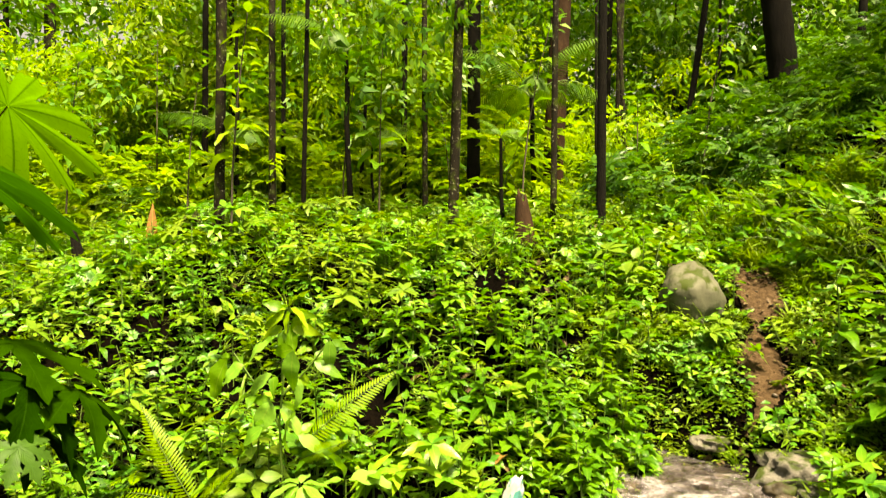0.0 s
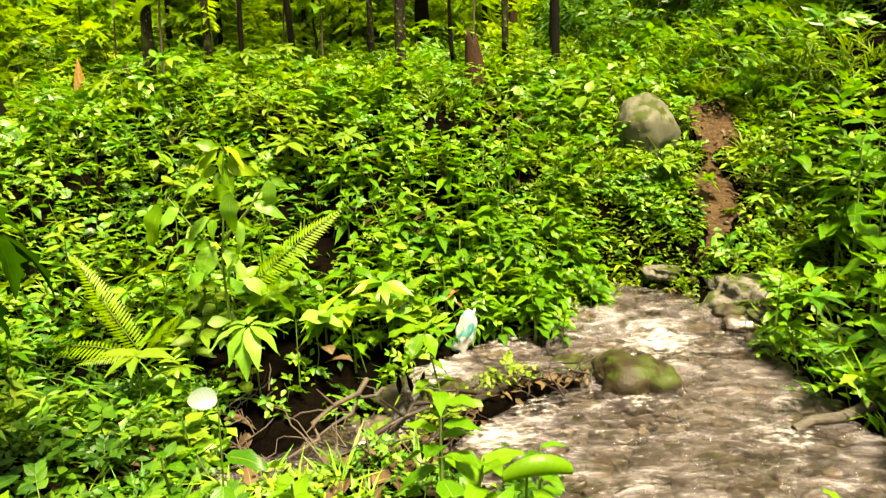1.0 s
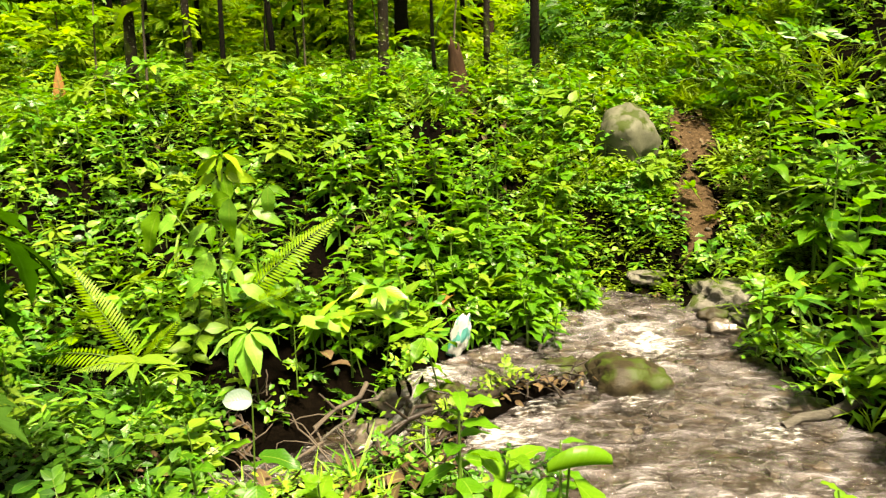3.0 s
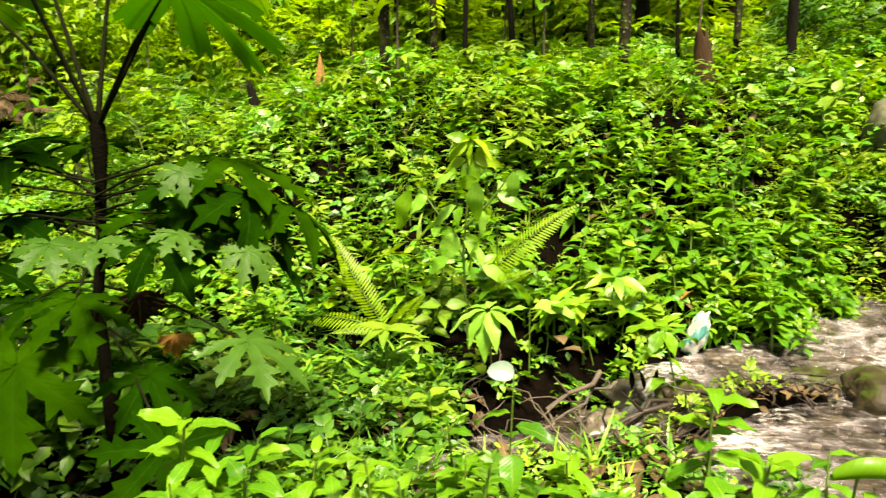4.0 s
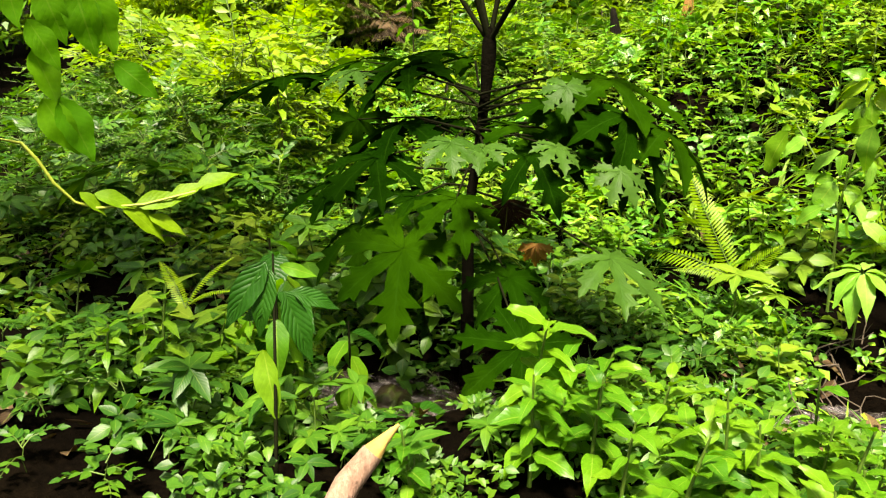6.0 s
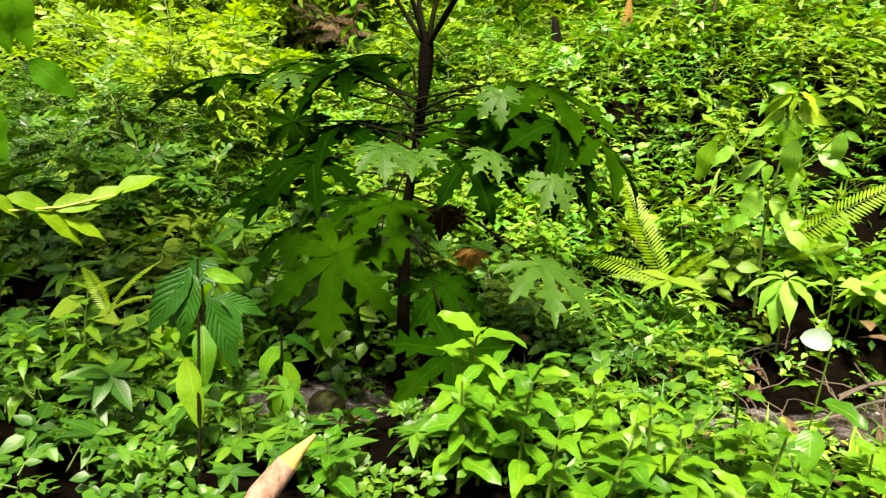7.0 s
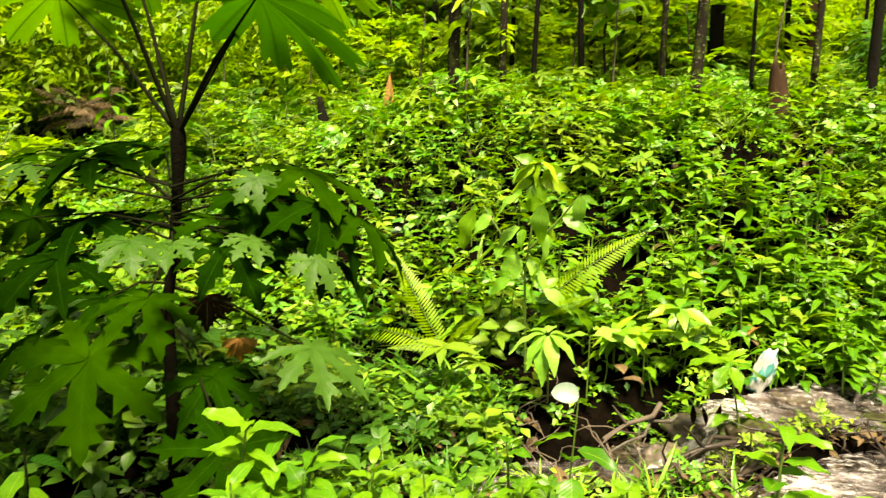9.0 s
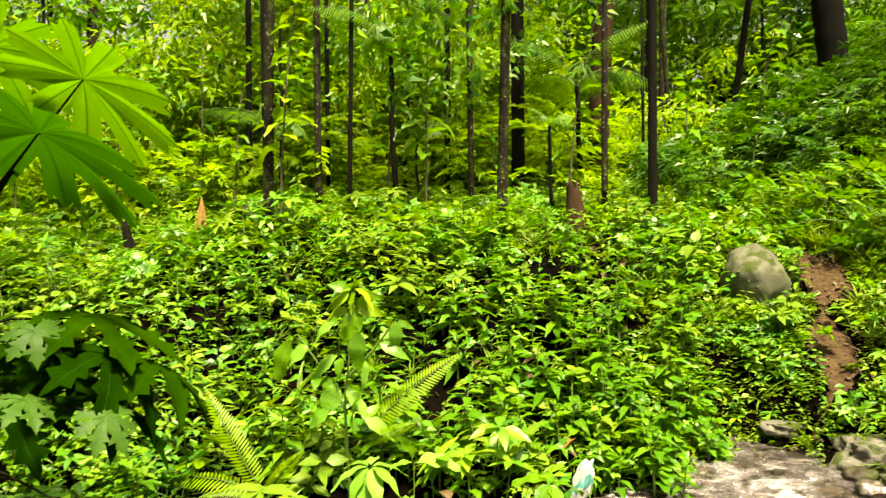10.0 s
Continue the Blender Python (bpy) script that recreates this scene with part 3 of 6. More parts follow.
def lobed(radius=0.3, seed=1, droop=0.3, lobes=7, spread_deg=150, broad=0.86):
    """A papaya leaf with deep lobes that are cut into fingers themselves; the stalk meets it at the origin, the tip lobe points along y."""
    r = np.random.default_rng(seed)
    key_t = np.array([0, 0.15, 0.32, 0.45, 0.55, 0.62, 0.74, 0.8, 0.9, 1.0])
    key_w = np.array([0.05, 0.15, 0.19, 0.17, 0.36, 0.16, 0.27, 0.11, 0.08, 0.004])
    t = np.sort(np.concatenate([np.linspace(0, 1, 9), key_t[3:9]]))
    out = []
    for k, deg in enumerate(np.linspace(-spread_deg, spread_deg, lobes)):
        size = radius * (1 - 0.4 * (abs(deg) / 180) ** 1.3) * r.uniform(0.92, 1.06)
        w = np.interp(t, key_t, broad * key_w * r.uniform(0.75, 1.2, len(key_w))) * size
        cols = np.array([-1, -0.5, 0, 0.5, 1])
        x = cols[None] * w[:, None]
        push = 0.10 * size * np.abs(cols)[None] * (w / w.max())[:, None]
        y = np.broadcast_to((t * size)[:, None], x.shape) + push
        z = -droop * size * (t ** 2)[:, None] + 0.18 * np.abs(x) - 0.5 * x ** 2 / size + 0.0015 * k
        a = radians(-deg)
        v = np.stack([x * math.cos(a) - y * math.sin(a), x * math.sin(a) + y * math.cos(a), z], -1).reshape(-1, 3)
        uv = np.stack([np.broadcast_to(t[:, None], x.shape), np.broadcast_to((cols / 2 + 0.5)[None], x.shape)], -1).reshape(-1, 2)
        q = np.array([(i * 5 + j, i * 5 + j + 1, (i + 1) * 5 + j + 1, (i + 1) * 5 + j) for i in range(len(t) - 1) for j in range(4)])
        out.append((v, q, uv, np.zeros(len(q), int)))
    return joined(out)


# ---- the lie of the land ----
STREAM = [(6.0, 1.2, 0.8), (3.4, 2.0, 0.75), (2.1, 2.5, 0.5), (1.35, 3.2, 0.7), (0.85, 3.95, 0.72), (0.1, 3.88, 0.33), (-1.0, 3.2, 0.14), (-2.2, 2.52, 0.25), (-3.6, 1.9, 0.2), (-7.0, 0.4, 0.3)]
INLET = [(1.35, 4.0, 0.66), (1.48, 4.7, 0.5), (1.52, 5.35, 0.2)]
TRACK = [(1.8, 5.35, 0.03), (2.05, 5.55, 0.04), (2.2, 5.72, 0.15), (2.22, 6.05, 0.15), (2.28, 6.3, 0.03), (2.4, 6.55, 0.2), (2.42, 6.75, 0.22), (2.36, 7.0, 0.1)]
CLEAR = [(2.75, 4.5, 0.45, 0.7, 0.6), (3.9, 7.0, 0.7, 0.5, 0.8), (-0.3, 2.75, 0.42, 0.38, 0.25), (-1.75, 1.98, 0.3, 0.25, 0.6), (-0.5, 4.6, 0.25, 0.25, 0.8), (-1.6, 4.4, 0.25, 0.3, 0.8), (-0.95, 4.5, 0.2, 0.2, 0.7), (-0.75, 4.3, 0.15, 0.2, 0.9), (-0.35, 3.72, 0.42, 0.42, 0.95), (2.05, 5.02, 0.26, 0.3, 0.95), (-2.0, 2.35, 0.65, 0.45, 0.85), (-4.4, 2.4, 1.1, 0.5, 0.6), (-0.88, 4.3, 0.3, 0.3, 0.95), (-0.62, 3.9, 0.2, 0.2, 0.9), (-1.55, 4.2, 0.35, 0.3, 0.9), (-0.45, 4.35, 0.25, 0.25, 0.8), (0.4, 4.5, 0.13, 0.16, 1.0), (0.3, 4.36, 0.16, 0.12, 0.9), (-0.1, 4.31, 0.13, 0.13, 1.0), (0.1, 3.05, 0.42, 0.6, 0.9), (0.05, 4.05, 0.22, 0.16, 0.8)]


def off_line(x, y, line):
    """Distance from a line of (x, y, half width), past its edge; negative inside."""
    best = np.full(np.shape(x), 1e9)
    for (ax, ay, aw), (bx, by, bw) in zip(line, line[1:]):
        ll = (bx - ax) ** 2 + (by - ay) ** 2
        t = np.clip(((x - ax) * (bx - ax) + (y - ay) * (by - ay)) / ll, 0, 1)
        best = np.minimum(best, np.hypot(x - ax - t * (bx - ax), y - ay - t * (by - ay)) - aw - t * (bw - aw))
    return best


def smooth(a, b, v):
    t = np.clip((v - a) / (b - a), 0, 1)
    return t * t * (3 - 2 * t)


def wave(x, y, k, seed=0.0):
    """Cheap rolling unevenness, about -1 to 1."""
    return (np.sin(k * x + 1.3 * np.sin(0.7 * k * y + seed) + seed) + np.sin(1.13 * k * y + 1.1 * np.sin(0.83 * k * x + 2 * seed))) / 2


def water_level(x, y):
    lip = np.interp(y, [3.0, 3.3, 3.75, 3.95, 4.3], [-0.02, 0.16, 0.38, 0.26, 0.12])
    return -0.24 * (1 - smooth(-0.26, 0.0, x - lip)) + 0.10 * smooth(4.5, 5.2, y) - 0.06 * (1 - smooth(-3.5, -0.5, x))


def wet_edge(x, y):
    return np.minimum(off_line(x, y, STREAM), off_line(x, y, INLET)) + 0.05 * wave(x, y, 9.0, 0.4) + 0.03 * wave(x, y, 23.0, 1.4)


def land(x, y):
    x, y = np.asarray(x, float), np.asarray(y, float)
    pit = 0.4 * smooth(1.0, 0.5, np.hypot((x + 0.42) / 0.55, (y - 3.68) / 0.45))
    far = np.interp(y, [3.0, 4.2, 4.8, 5.4, 6.0, 7.0, 8.0, 9.0, 12.0, 16.0, 30.0, 80.0], [-0.15, -0.12, 0.08, 0.34, 0.70, 1.25, 1.56, 1.66, 1.9, 2.45, 4.6, 8.0])
    far = far - np.clip((-2.6 - x) * 0.17, 0, 0.75) * smooth(4.0, 7.0, y)
    rise = np.interp(y, [0, 4.6, 5.6, 6.6, 7.4, 8.6, 12], [2.25, 2.3, 2.7, 3.0, 2.9, 2.0, 1.9])
    far = far + 0.50 * np.clip(np.logaddexp(0, (x - rise) * 5) / 5, 0, 6) * (0.8 + 0.2 * smooth(5, 9, y))
    near = 0.12 + 0.12 * np.clip(1.6 - y, 0, 2)
    mid = np.interp(x, [-7.0, -3.6, -2.2, -1.0, 0.1, 1.5, 3.4, 6.0], [0.4, 1.9, 2.55, 3.15, 3.7, 3.5, 2.2, 1.2])
    g = near + (far - near) * smooth(-0.3, 0.3, y - mid)
    g = g + 0.05 * wave(x, y, 1.9, 0.3) + 0.025 * wave(x, y, 5.1, 2.0)
    d = wet_edge(x, y)
    bed = water_level(x, y) - 0.05 - 0.06 * smooth(0, 0.4, -d)
    k = smooth(-0.02, 0.38, d)
    g = np.maximum(g, water_level(x, y) + 0.05)
    hollow = 0.36 * smooth(1.0, 0.4, np.hypot((x + 1.96) / 0.4, (y - 2.2) / 0.38))
    return bed + (g - bed) * k - (pit + hollow) * k


def axis(lo, hi, step, a, b):
    inner = np.arange(lo, hi + 1e-6, step)
    left = lo - np.cumsum(step * 1.35 ** np.arange(1, 40))
    right = hi + np.cumsum(step * 1.35 ** np.arange(1, 40))
    return np.concatenate([left[left > a][::-1], inner, right[right < b]])


def sheet(xs, ys, height, keep=None):
    x, y = np.meshgrid(xs, ys)
    v = np.stack([x, y, height(x, y)], -1).reshape(-1, 3)
    w = len(xs)
    i, j = np.meshgrid(np.arange(len(ys) - 1), np.arange(w - 1), indexing="ij")
    q = np.stack([i * w + j, i * w + j + 1, (i + 1) * w + j + 1, (i + 1) * w + j], -1).reshape(-1, 4)
    if keep is not None:
        ok = keep(x, y).reshape(-1)
        q = q[ok[q].all(1)]
        used = np.unique(q)
        back = np.zeros(len(v), int)
        back[used] = np.arange(len(used))
        v, q = v[used], back[q]
    return v, q, v[:, :2].copy(), np.zeros(len(q), int)


whole("ground", mesh_of("ground", sheet(axis(-8, 6, 0.07, -400, 400), axis(-1.5, 11, 0.07, -300, 500), land), [mat_soil]), "forest soil, toned near black for plant shade, rising away from the stream", "ground", kind="structure")
whole("stream_bed", mesh_of("stream_bed", sheet(np.arange(-6, 6, 0.05), np.arange(0.2, 5.9, 0.05), lambda x, y: land(x, y) + 0.004 + 0.008 * wave(x, y, 13, 1) + 0.006 * wave(x + 0.3 * y, y - 0.4 * x, 29, 2), lambda x, y: wet_edge(x, y) < 0.06), [mat_bed]), "sandy brown bed of the shallow stream", "stream bed", kind="structure")


def ripples(x, y):
    u, w = 0.8 * x - 0.6 * y, 0.6 * x + 0.8 * y
    fast = 0.4 + 0.6 * np.exp(-((x - 1.35) ** 2 + (y - 4.7) ** 2) / 0.35)
    return water_level(x, y) + fast * (0.02 * wave(u * 0.6, w, 13, 0.7) + 0.012 * wave(u, w, 31, 2.2) + 0.006 * wave(u * 0.8, w * 1.3, 61, 0.2))


water = whole("water", mesh_of("water", sheet(np.arange(-6, 6, 0.025), np.arange(0.2, 5.8, 0.025), ripples, lambda x, y: wet_edge(x, y) < 0.09), [mat_water]), "clear shallow brown stream water with ripples", "water", kind="structure")
water.visible_shadow = False
whole("footpath", mesh_of("footpath", sheet(np.arange(1.5, 2.9, 0.016), np.arange(5.1, 7.3, 0.016), lambda x, y: land(x, y) + 0.03 + 0.012 * wave(x, y, 17, 1) + 0.008 * wave(x, y, 47, 3) - 0.03 * smooth(-0.06, 0.0, off_line(x, y, TRACK)), lambda x, y: off_line(x, y, TRACK) + 0.04 * wave(x, y, 11, 1) + 0.03 * wave(x, y, 31, 2) < 0), [mat_path]), "trodden reddish-brown earth footpath climbing the slope", "path", kind="structure")


# ---- rocks ----
def rock_mesh(name, size, seed, mat, rough=0.34, level=4, flat=0.0):
    bm = bmesh.new()
    bmesh.ops.create_icosphere(bm, subdivisions=level, radius=1.0)
    for v in bm.verts:
        p = v.co + Vector((seed * 3.7, seed * 1.9, seed * 0.7))
        k = 1 + 1.3 * rough * noise.noise(p * 1.1) - rough * abs(noise.noise(p * 1.9)) + 0.5 * rough * noise.noise(p * 4.3) + 0.25 * rough * noise.noise(p * 9)
        v.co = Vector((v.co.x * k * size[0], v.co.y * k * size[1], v.co.z * k * size[2]))
        if flat and v.co.z > flat * size[2]:
            v.co.z = flat * size[2] + (v.co.z - flat * size[2]) * 0.25
    for f in bm.faces:
        f.smooth = True
    me = bpy.data.meshes.new(name)
    bm.to_mesh(me)
    bm.free()
    me.materials.append(mat)
    return me


def rock(name, x, y, z, size, seed, mat, label, turn=0, group="", flat=0.0, rough=0.34):
    return whole(name, rock_mesh(name, size, seed, mat, rough, flat=flat), label, "rock", group, m=pose(x, y, z, 0, 0, turn))


rock("boulder", 1.81, 6.44, 1.06, (0.25, 0.26, 0.3), 1, mat_boulder, "smooth pale grey boulder beside the footpath", 20, rough=0.17)
rock("mossy_rock", 1.22, 4.07, -0.01, (0.22, 0.18, 0.17), 9, mat_rock_moss, "wet brown mossy rock standing in the stream", -10, flat=0.75, rough=0.3)
rock("bank_rock", 2.12, 5.12, 0.14, (0.22, 0.2, 0.19), 3, mat_rock, "grey angular rock at the water's edge", 30, "rocks at the crossing", 0.45, 0.5)
rock("bank_rock", 2.2, 4.9, 0.06, (0.2, 0.15, 0.12), 4, mat_rock, "low grey rock at the water's edge", 70, "rocks at the crossing", 0.4, 0.5)
rock("bank_rock", 1.98, 4.95, 0.03, (0.14, 0.11, 0.09), 5, mat_rock_moss, "small mossy rock at the water's edge", 0, "rocks at the crossing")
rock("bank_rock", 1.74, 5.48, 0.2, (0.13, 0.1, 0.06), 6, mat_rock, "flat grey stepping stone on the footpath", 0, "rocks at the crossing", 0.5)


# ---- undergrowth ----
def places(n, box, seed, keep=lambda x, y: True, gap=0.06):
    r = np.random.default_rng(seed)
    x, y = r.uniform(box[0], box[1], n), r.uniform(box[2], box[3], n)
    ok = (wet_edge(x, y) > gap) & (off_line(x, y, TRACK) > 0.03) & (np.hypot((x - 1.83) / 0.2, (y - 6.46) / 0.2) > 1)
    for cx, cy, rx, ry, share in CLEAR:
        ok = ok & ~((np.hypot((x - cx) / rx, (y - cy) / ry) < 1) & (r.random(n) < share))
    ok = ok & keep(x, y)
    x, y = x[ok], y[ok]
    return np.stack([x, y, land(x, y)], 1)


HERBS = [herb(rng, rng.uniform(0.16, 0.32), int(rng.integers(4, 7)), 0.1, 0.06, "ovate", n=4) for _ in range(7)] + \
        [herb(rng, rng.uniform(0.2, 0.4), 6, 0.14, 0.042, "lance", whorl=3) for _ in range(2)]


def spray(r, length, pairs, blade, breadth, arch=0.7, n=0):
    """An arched twig along y with leaves in two loose rows, held flat."""
    t = np.linspace(0, 1, 4)
    pts = np.stack([0.12 * length * r.uniform(-1, 1) * t * t, length * t, arch * length * (0.5 * t - t * t)], 1)
    out = [tube(pts, 0.003 + 0.004 * length, 0.0015, 3)] if n else []
    for i in range(pairs):
        f = 0.22 + 0.78 * (i + 0.5) / pairs
        at = [np.interp(f, t, pts[:, k]) for k in range(3)]
        for side in (-1, 1):
            s = r.uniform(0.7, 1.15) * (1.1 - 0.45 * f)
            lf = leaf(blade * s, breadth * s, n, 0.2, r.uniform(0.02, 0.3), "ovate") if n else kite(blade * s, breadth * s, 0.25, r.uniform(0.2, 0.7))
            out.append(moved(lf, aim(-side * (72 - 40 * f) + r.uniform(-14, 14), -8 * f + r.uniform(-14, 16), r.uniform(-20, 20), at)))
    return joined(out)


def spray_bush(r, sprays, height, reach, pairs, blade, breadth, n=0, low=-5):
    """A shrub of arched leafy twigs that leave a short stem at several heights."""
    out = [tube([(0, 0, 0), (r.uniform(-.05, .05), 0, 0.5 * height), (0, r.uniform(-.05, .05), height)], 0.012 * reach, 0.004 * reach, 4)]
    for k in range(sprays):
        f = r.uniform(0.25, 1.0)
        out.append(moved(spray(r, reach * r.uniform(0.6, 1.1) * (1.15 - 0.5 * f), pairs, blade, breadth, r.uniform(0.4, 1.1), n), aim(k * 137.5 + r.uniform(-25, 25), low + 55 * f * r.uniform(0.5, 1), r.uniform(-12, 12), (0, 0, f * height))))
    return joined(out)


SPRIGS = [spray_bush(rng, 4, rng.uniform(0.1, 0.2), 0.2, 4, 0.066, 0.038, 3) for _ in range(4)]
CROWNS = [joined([tube([(0, 0, 0), (0.01, 0.01, 0.1), (0.01, 0, h)], 0.004, 0.003, 3)] + [moved(leaf(0.13 * s, 0.052 * s, 4, 0.2, rng.uniform(0.1, 0.4), "ovate"), aim(k * 51 + rng.uniform(-12, 12), rng.uniform(-15, 30), rng.uniform(-15, 15), (0.01, 0, h))) for k, s in enumerate(rng.uniform(0.7, 1.2, 8))]) for h in (0.16, 0.22, 0.27, 0.33)]
HERBS_NEAR = [herb(rng, rng.uniform(0.16, 0.3), 5, 0.115, 0.066, "ovate", n=4) for _ in range(5)]


def creeper(n, count):
    return joined([moved(leaf(0.058, 0.04, n, 0.25, 0.3, "ovate"), aim(rng.uniform(0, 360), rng.uniform(-22, 16), rng.uniform(-22, 22), (*rng.uniform(-0.12, 0.12, 2), rng.uniform(0.02, 0.16)))) for _ in range(count)])


CREEP = [creeper(2, 16) for _ in range(4)]
CREEP_NEAR = [creeper(3, 22) for _ in range(4)]
MOSS = [joined([moved(kite(0.034, 0.018, 0.25, 0.3), aim(rng.uniform(0, 360), rng.uniform(-10, 45), rng.uniform(-22, 22), (*rng.uniform(-0.09, 0.09, 2), rng.uniform(0.005, 0.04)))) for _ in range(18)]) for _ in range(3)]
TUFTS = [tuft(rng, 11, 0.3, 0.022, 3) for _ in range(3)]
BROAD = [herb(rng, rng.uniform(0.2, 0.4), 4, 0.17, 0.105, "ovate", n=4) for _ in range(4)]


def stuff(name, shape, mats, label, category):
    return whole(name, mesh_of(name, shape, mats), label, category, kind="stuff")


HILL = (-8, 4.5, 3.4, 9.6)
stuff("ground_cover", spread(HERBS + CROWNS + SPRIGS + SPRIGS, places(2450, HILL, 1), 1, low=0.55, high=1.1, patchy=True), [mat_cover, mat_stem], "dense green leafy herbs covering the slope", "undergrowth")
stuff("broad_cover", spread(BROAD, places(330, HILL, 28), 28, low=0.4, high=0.85), [mat_cover, mat_stem], "broad-leaved green herbs scattered over the slope", "undergrowth")
stuff("creeping_cover", spread(CREEP + SPRIGS, places(2100, HILL, 2), 2, patchy=True), [mat_cover, mat_stem], "small-leaved creeping plants over the soil", "undergrowth")
stuff("lime_cover", spread(HERBS + CROWNS + SPRIGS, places(1900, HILL, 3, lambda x, y: rng.random(x.shape) < 0.36 + 0.3 * smooth(0.5, -1.5, x) + 0.35 * smooth(5.4, 7.0, y)), 3, patchy=True), [mat_lime, mat_stem], "yellow-green leafy herbs among the undergrowth", "undergrowth")
NEAR = (-4.5, 2.2, 0.9, 3.4)
near_side = lambda x, y: (np.hypot(x + 0.1, y - 0.3) > 1.35) & ~((x < -1.25) & (rng.random(np.shape(x)) < 0.7)) & ~((x > -0.9) & (y > 2.5) & (rng.random(np.shape(x)) < 0.6))
near_rim = lambda x, y: np.hypot(x + 0.1, y - 0.3) > 1.35
stuff("near_cover", spread(HERBS_NEAR[:2] + CREEP_NEAR + CREEP_NEAR + SPRIGS + SPRIGS + CREEP_NEAR, places(1650, NEAR, 5, near_side, -0.06), 5, low=0.5, high=0.95, patchy=True), [mat_hill_shade, mat_stem], "green herbs on the near bank of the stream", "undergrowth")

# the rim's shade is in its dark leaf colour
stuff("rim_cover", spread(HERBS_NEAR + CREEP_NEAR + SPRIGS + CROWNS, np.concatenate([places(105, (-2.9, -1.1, 1.15, 1.75), 49, near_rim), places(40, (-2.5, -1.2, 1.7, 2.1), 50)]), 49, low=0.5, high=0.95), [mat_hill_shade, mat_stem], "green leafy herbs on the rim of the near bank", "undergrowth")
r = np.random.default_rng(51)
under = r.uniform((-2.1, 3.7), (-0.9, 4.35), (120, 2))
stuff("shade_cover", spread(CREEP_NEAR + SPRIGS, np.column_stack([under, land(under[:, 0], under[:, 1])]), 51, low=0.4, high=0.8), [mat_hill_shade, mat_stem], "low dark green plants under the ferns", "undergrowth")
bank = np.random.default_rng(52).uniform((-0.55, 2.4), (0.45, 3.12), (130, 2))
stuff("low_bank_cover", spread(CREEP_NEAR + SPRIGS + TUFTS, np.column_stack([bank, land(bank[:, 0], bank[:, 1]) - 0.01]), 52, low=0.3, high=0.62), [mat_cover, mat_stem], "low green plants on the bank below the debris", "undergrowth")
stuff("gully_accent", spread(CROWNS + SPRIGS + BROAD, places(290, (-6.0, -2.4, 1.5, 3.6), 38, lambda x, y: True, -0.1), 38, low=0.5, high=1.1), [mat_lime, mat_stem], "yellow-green herbs standing out among the darker gully plants", "undergrowth")
stuff("pit_cover", spread(SPRIGS + CREEP_NEAR + TUFTS, np.concatenate([places(150, (-1.3, 0.1, 3.95, 4.35), 29, gap=0.0), places(60, (-1.1, -0.45, 3.15, 3.45), 30, gap=-0.05)]), 29, low=0.6, high=1.1), [mat_cover, mat_stem], "small plants and grass hanging over the dark hollow", "undergrowth")
stuff("hollow_cover", spread(SPRIGS + HERBS_NEAR + CREEP_NEAR + TUFTS, np.concatenate([places(170, (-2.4, -1.0, 3.1, 4.7), 31, gap=-0.05), places(30, (-1.0, -0.5, 3.3, 4.1), 32, gap=-0.05)]), 31, low=0.5, high=1.0), [mat_hill_shade, mat_stem], "dark green plants in the shade of the hollow", "undergrowth")
stuff("gully_cover", spread(HERBS_NEAR + CREEP_NEAR + SPRIGS + CROWNS, places(620, (-6.5, -2.3, 1.4, 4.2), 27, lambda x, y: True, -0.1), 27, low=0.7, high=1.5, patchy=True), [mat_hill_shade, mat_stem], "dark green leafy plants filling the shaded gully", "undergrowth")
stuff("bank_cover", spread(CREEP + SPRIGS + TUFTS, places(800, (-4.5, 4.5, -2.6, 0.6), 25, lambda x, y: np.hypot(x + 0.1, y - 0.3) > 0.9), 25, low=0.6, high=1.1, patchy=True), [mat_cover, mat_stem], "low green plants on the near bank", "undergrowth")
stuff("moss_cover", spread(MOSS, places(2300, (0.9, 2.9, 4.9, 7.4), 26, gap=0.0), 26, low=0.5, high=1.3, patchy=True), [mat_lime, mat_stem], "low yellow-green moss and seedlings beside the footpath", "undergrowth")
stuff("crossing_cover", spread(CREEP + SPRIGS + HERBS, places(330, (0.9, 2.9, 4.9, 7.2), 15, gap=0.02), 15, low=0.35, high=0.75), [mat_lime, mat_stem], "small yellow-green plants along the footpath", "undergrowth")
stuff("path_bank_cover", spread(HERBS + SPRIGS + CROWNS, places(150, (1.05, 2.0, 5.15, 6.15), 48, gap=0.03), 48, low=0.45, high=0.85), [mat_cover, mat_stem], "green herbs on the bank below the boulder", "undergrowth")
stuff("path_weeds", spread(SPRIGS + CREEP, places(40, (2.05, 2.55, 6.2, 6.42), 46, gap=0.0), 46, low=0.35, high=0.7), [mat_lime, mat_stem], "weeds crossing the footpath", "undergrowth")
stuff("boulder_plants", spread(SPRIGS + CREEP_NEAR + TUFTS, places(60, (1.45, 2.1, 6.0, 6.3), 39), 39, low=0.5, high=0.95), [mat_lime, mat_stem], "small plants and grass growing round the boulder", "undergrowth")
stuff("grass", spread(TUFTS, places(520, (2.3, 3.8, 6.6, 8.2), 16), 16, low=0.6, high=1.1), [mat_lime, mat_stem], "yellow-green grass beside the footpath", "grass")
stuff("slope_grass", spread(TUFTS, places(1100, HILL, 17), 17, low=0.4, high=0.9), [mat_lime, mat_stem], "tufts of green grass among the herbs", "grass")

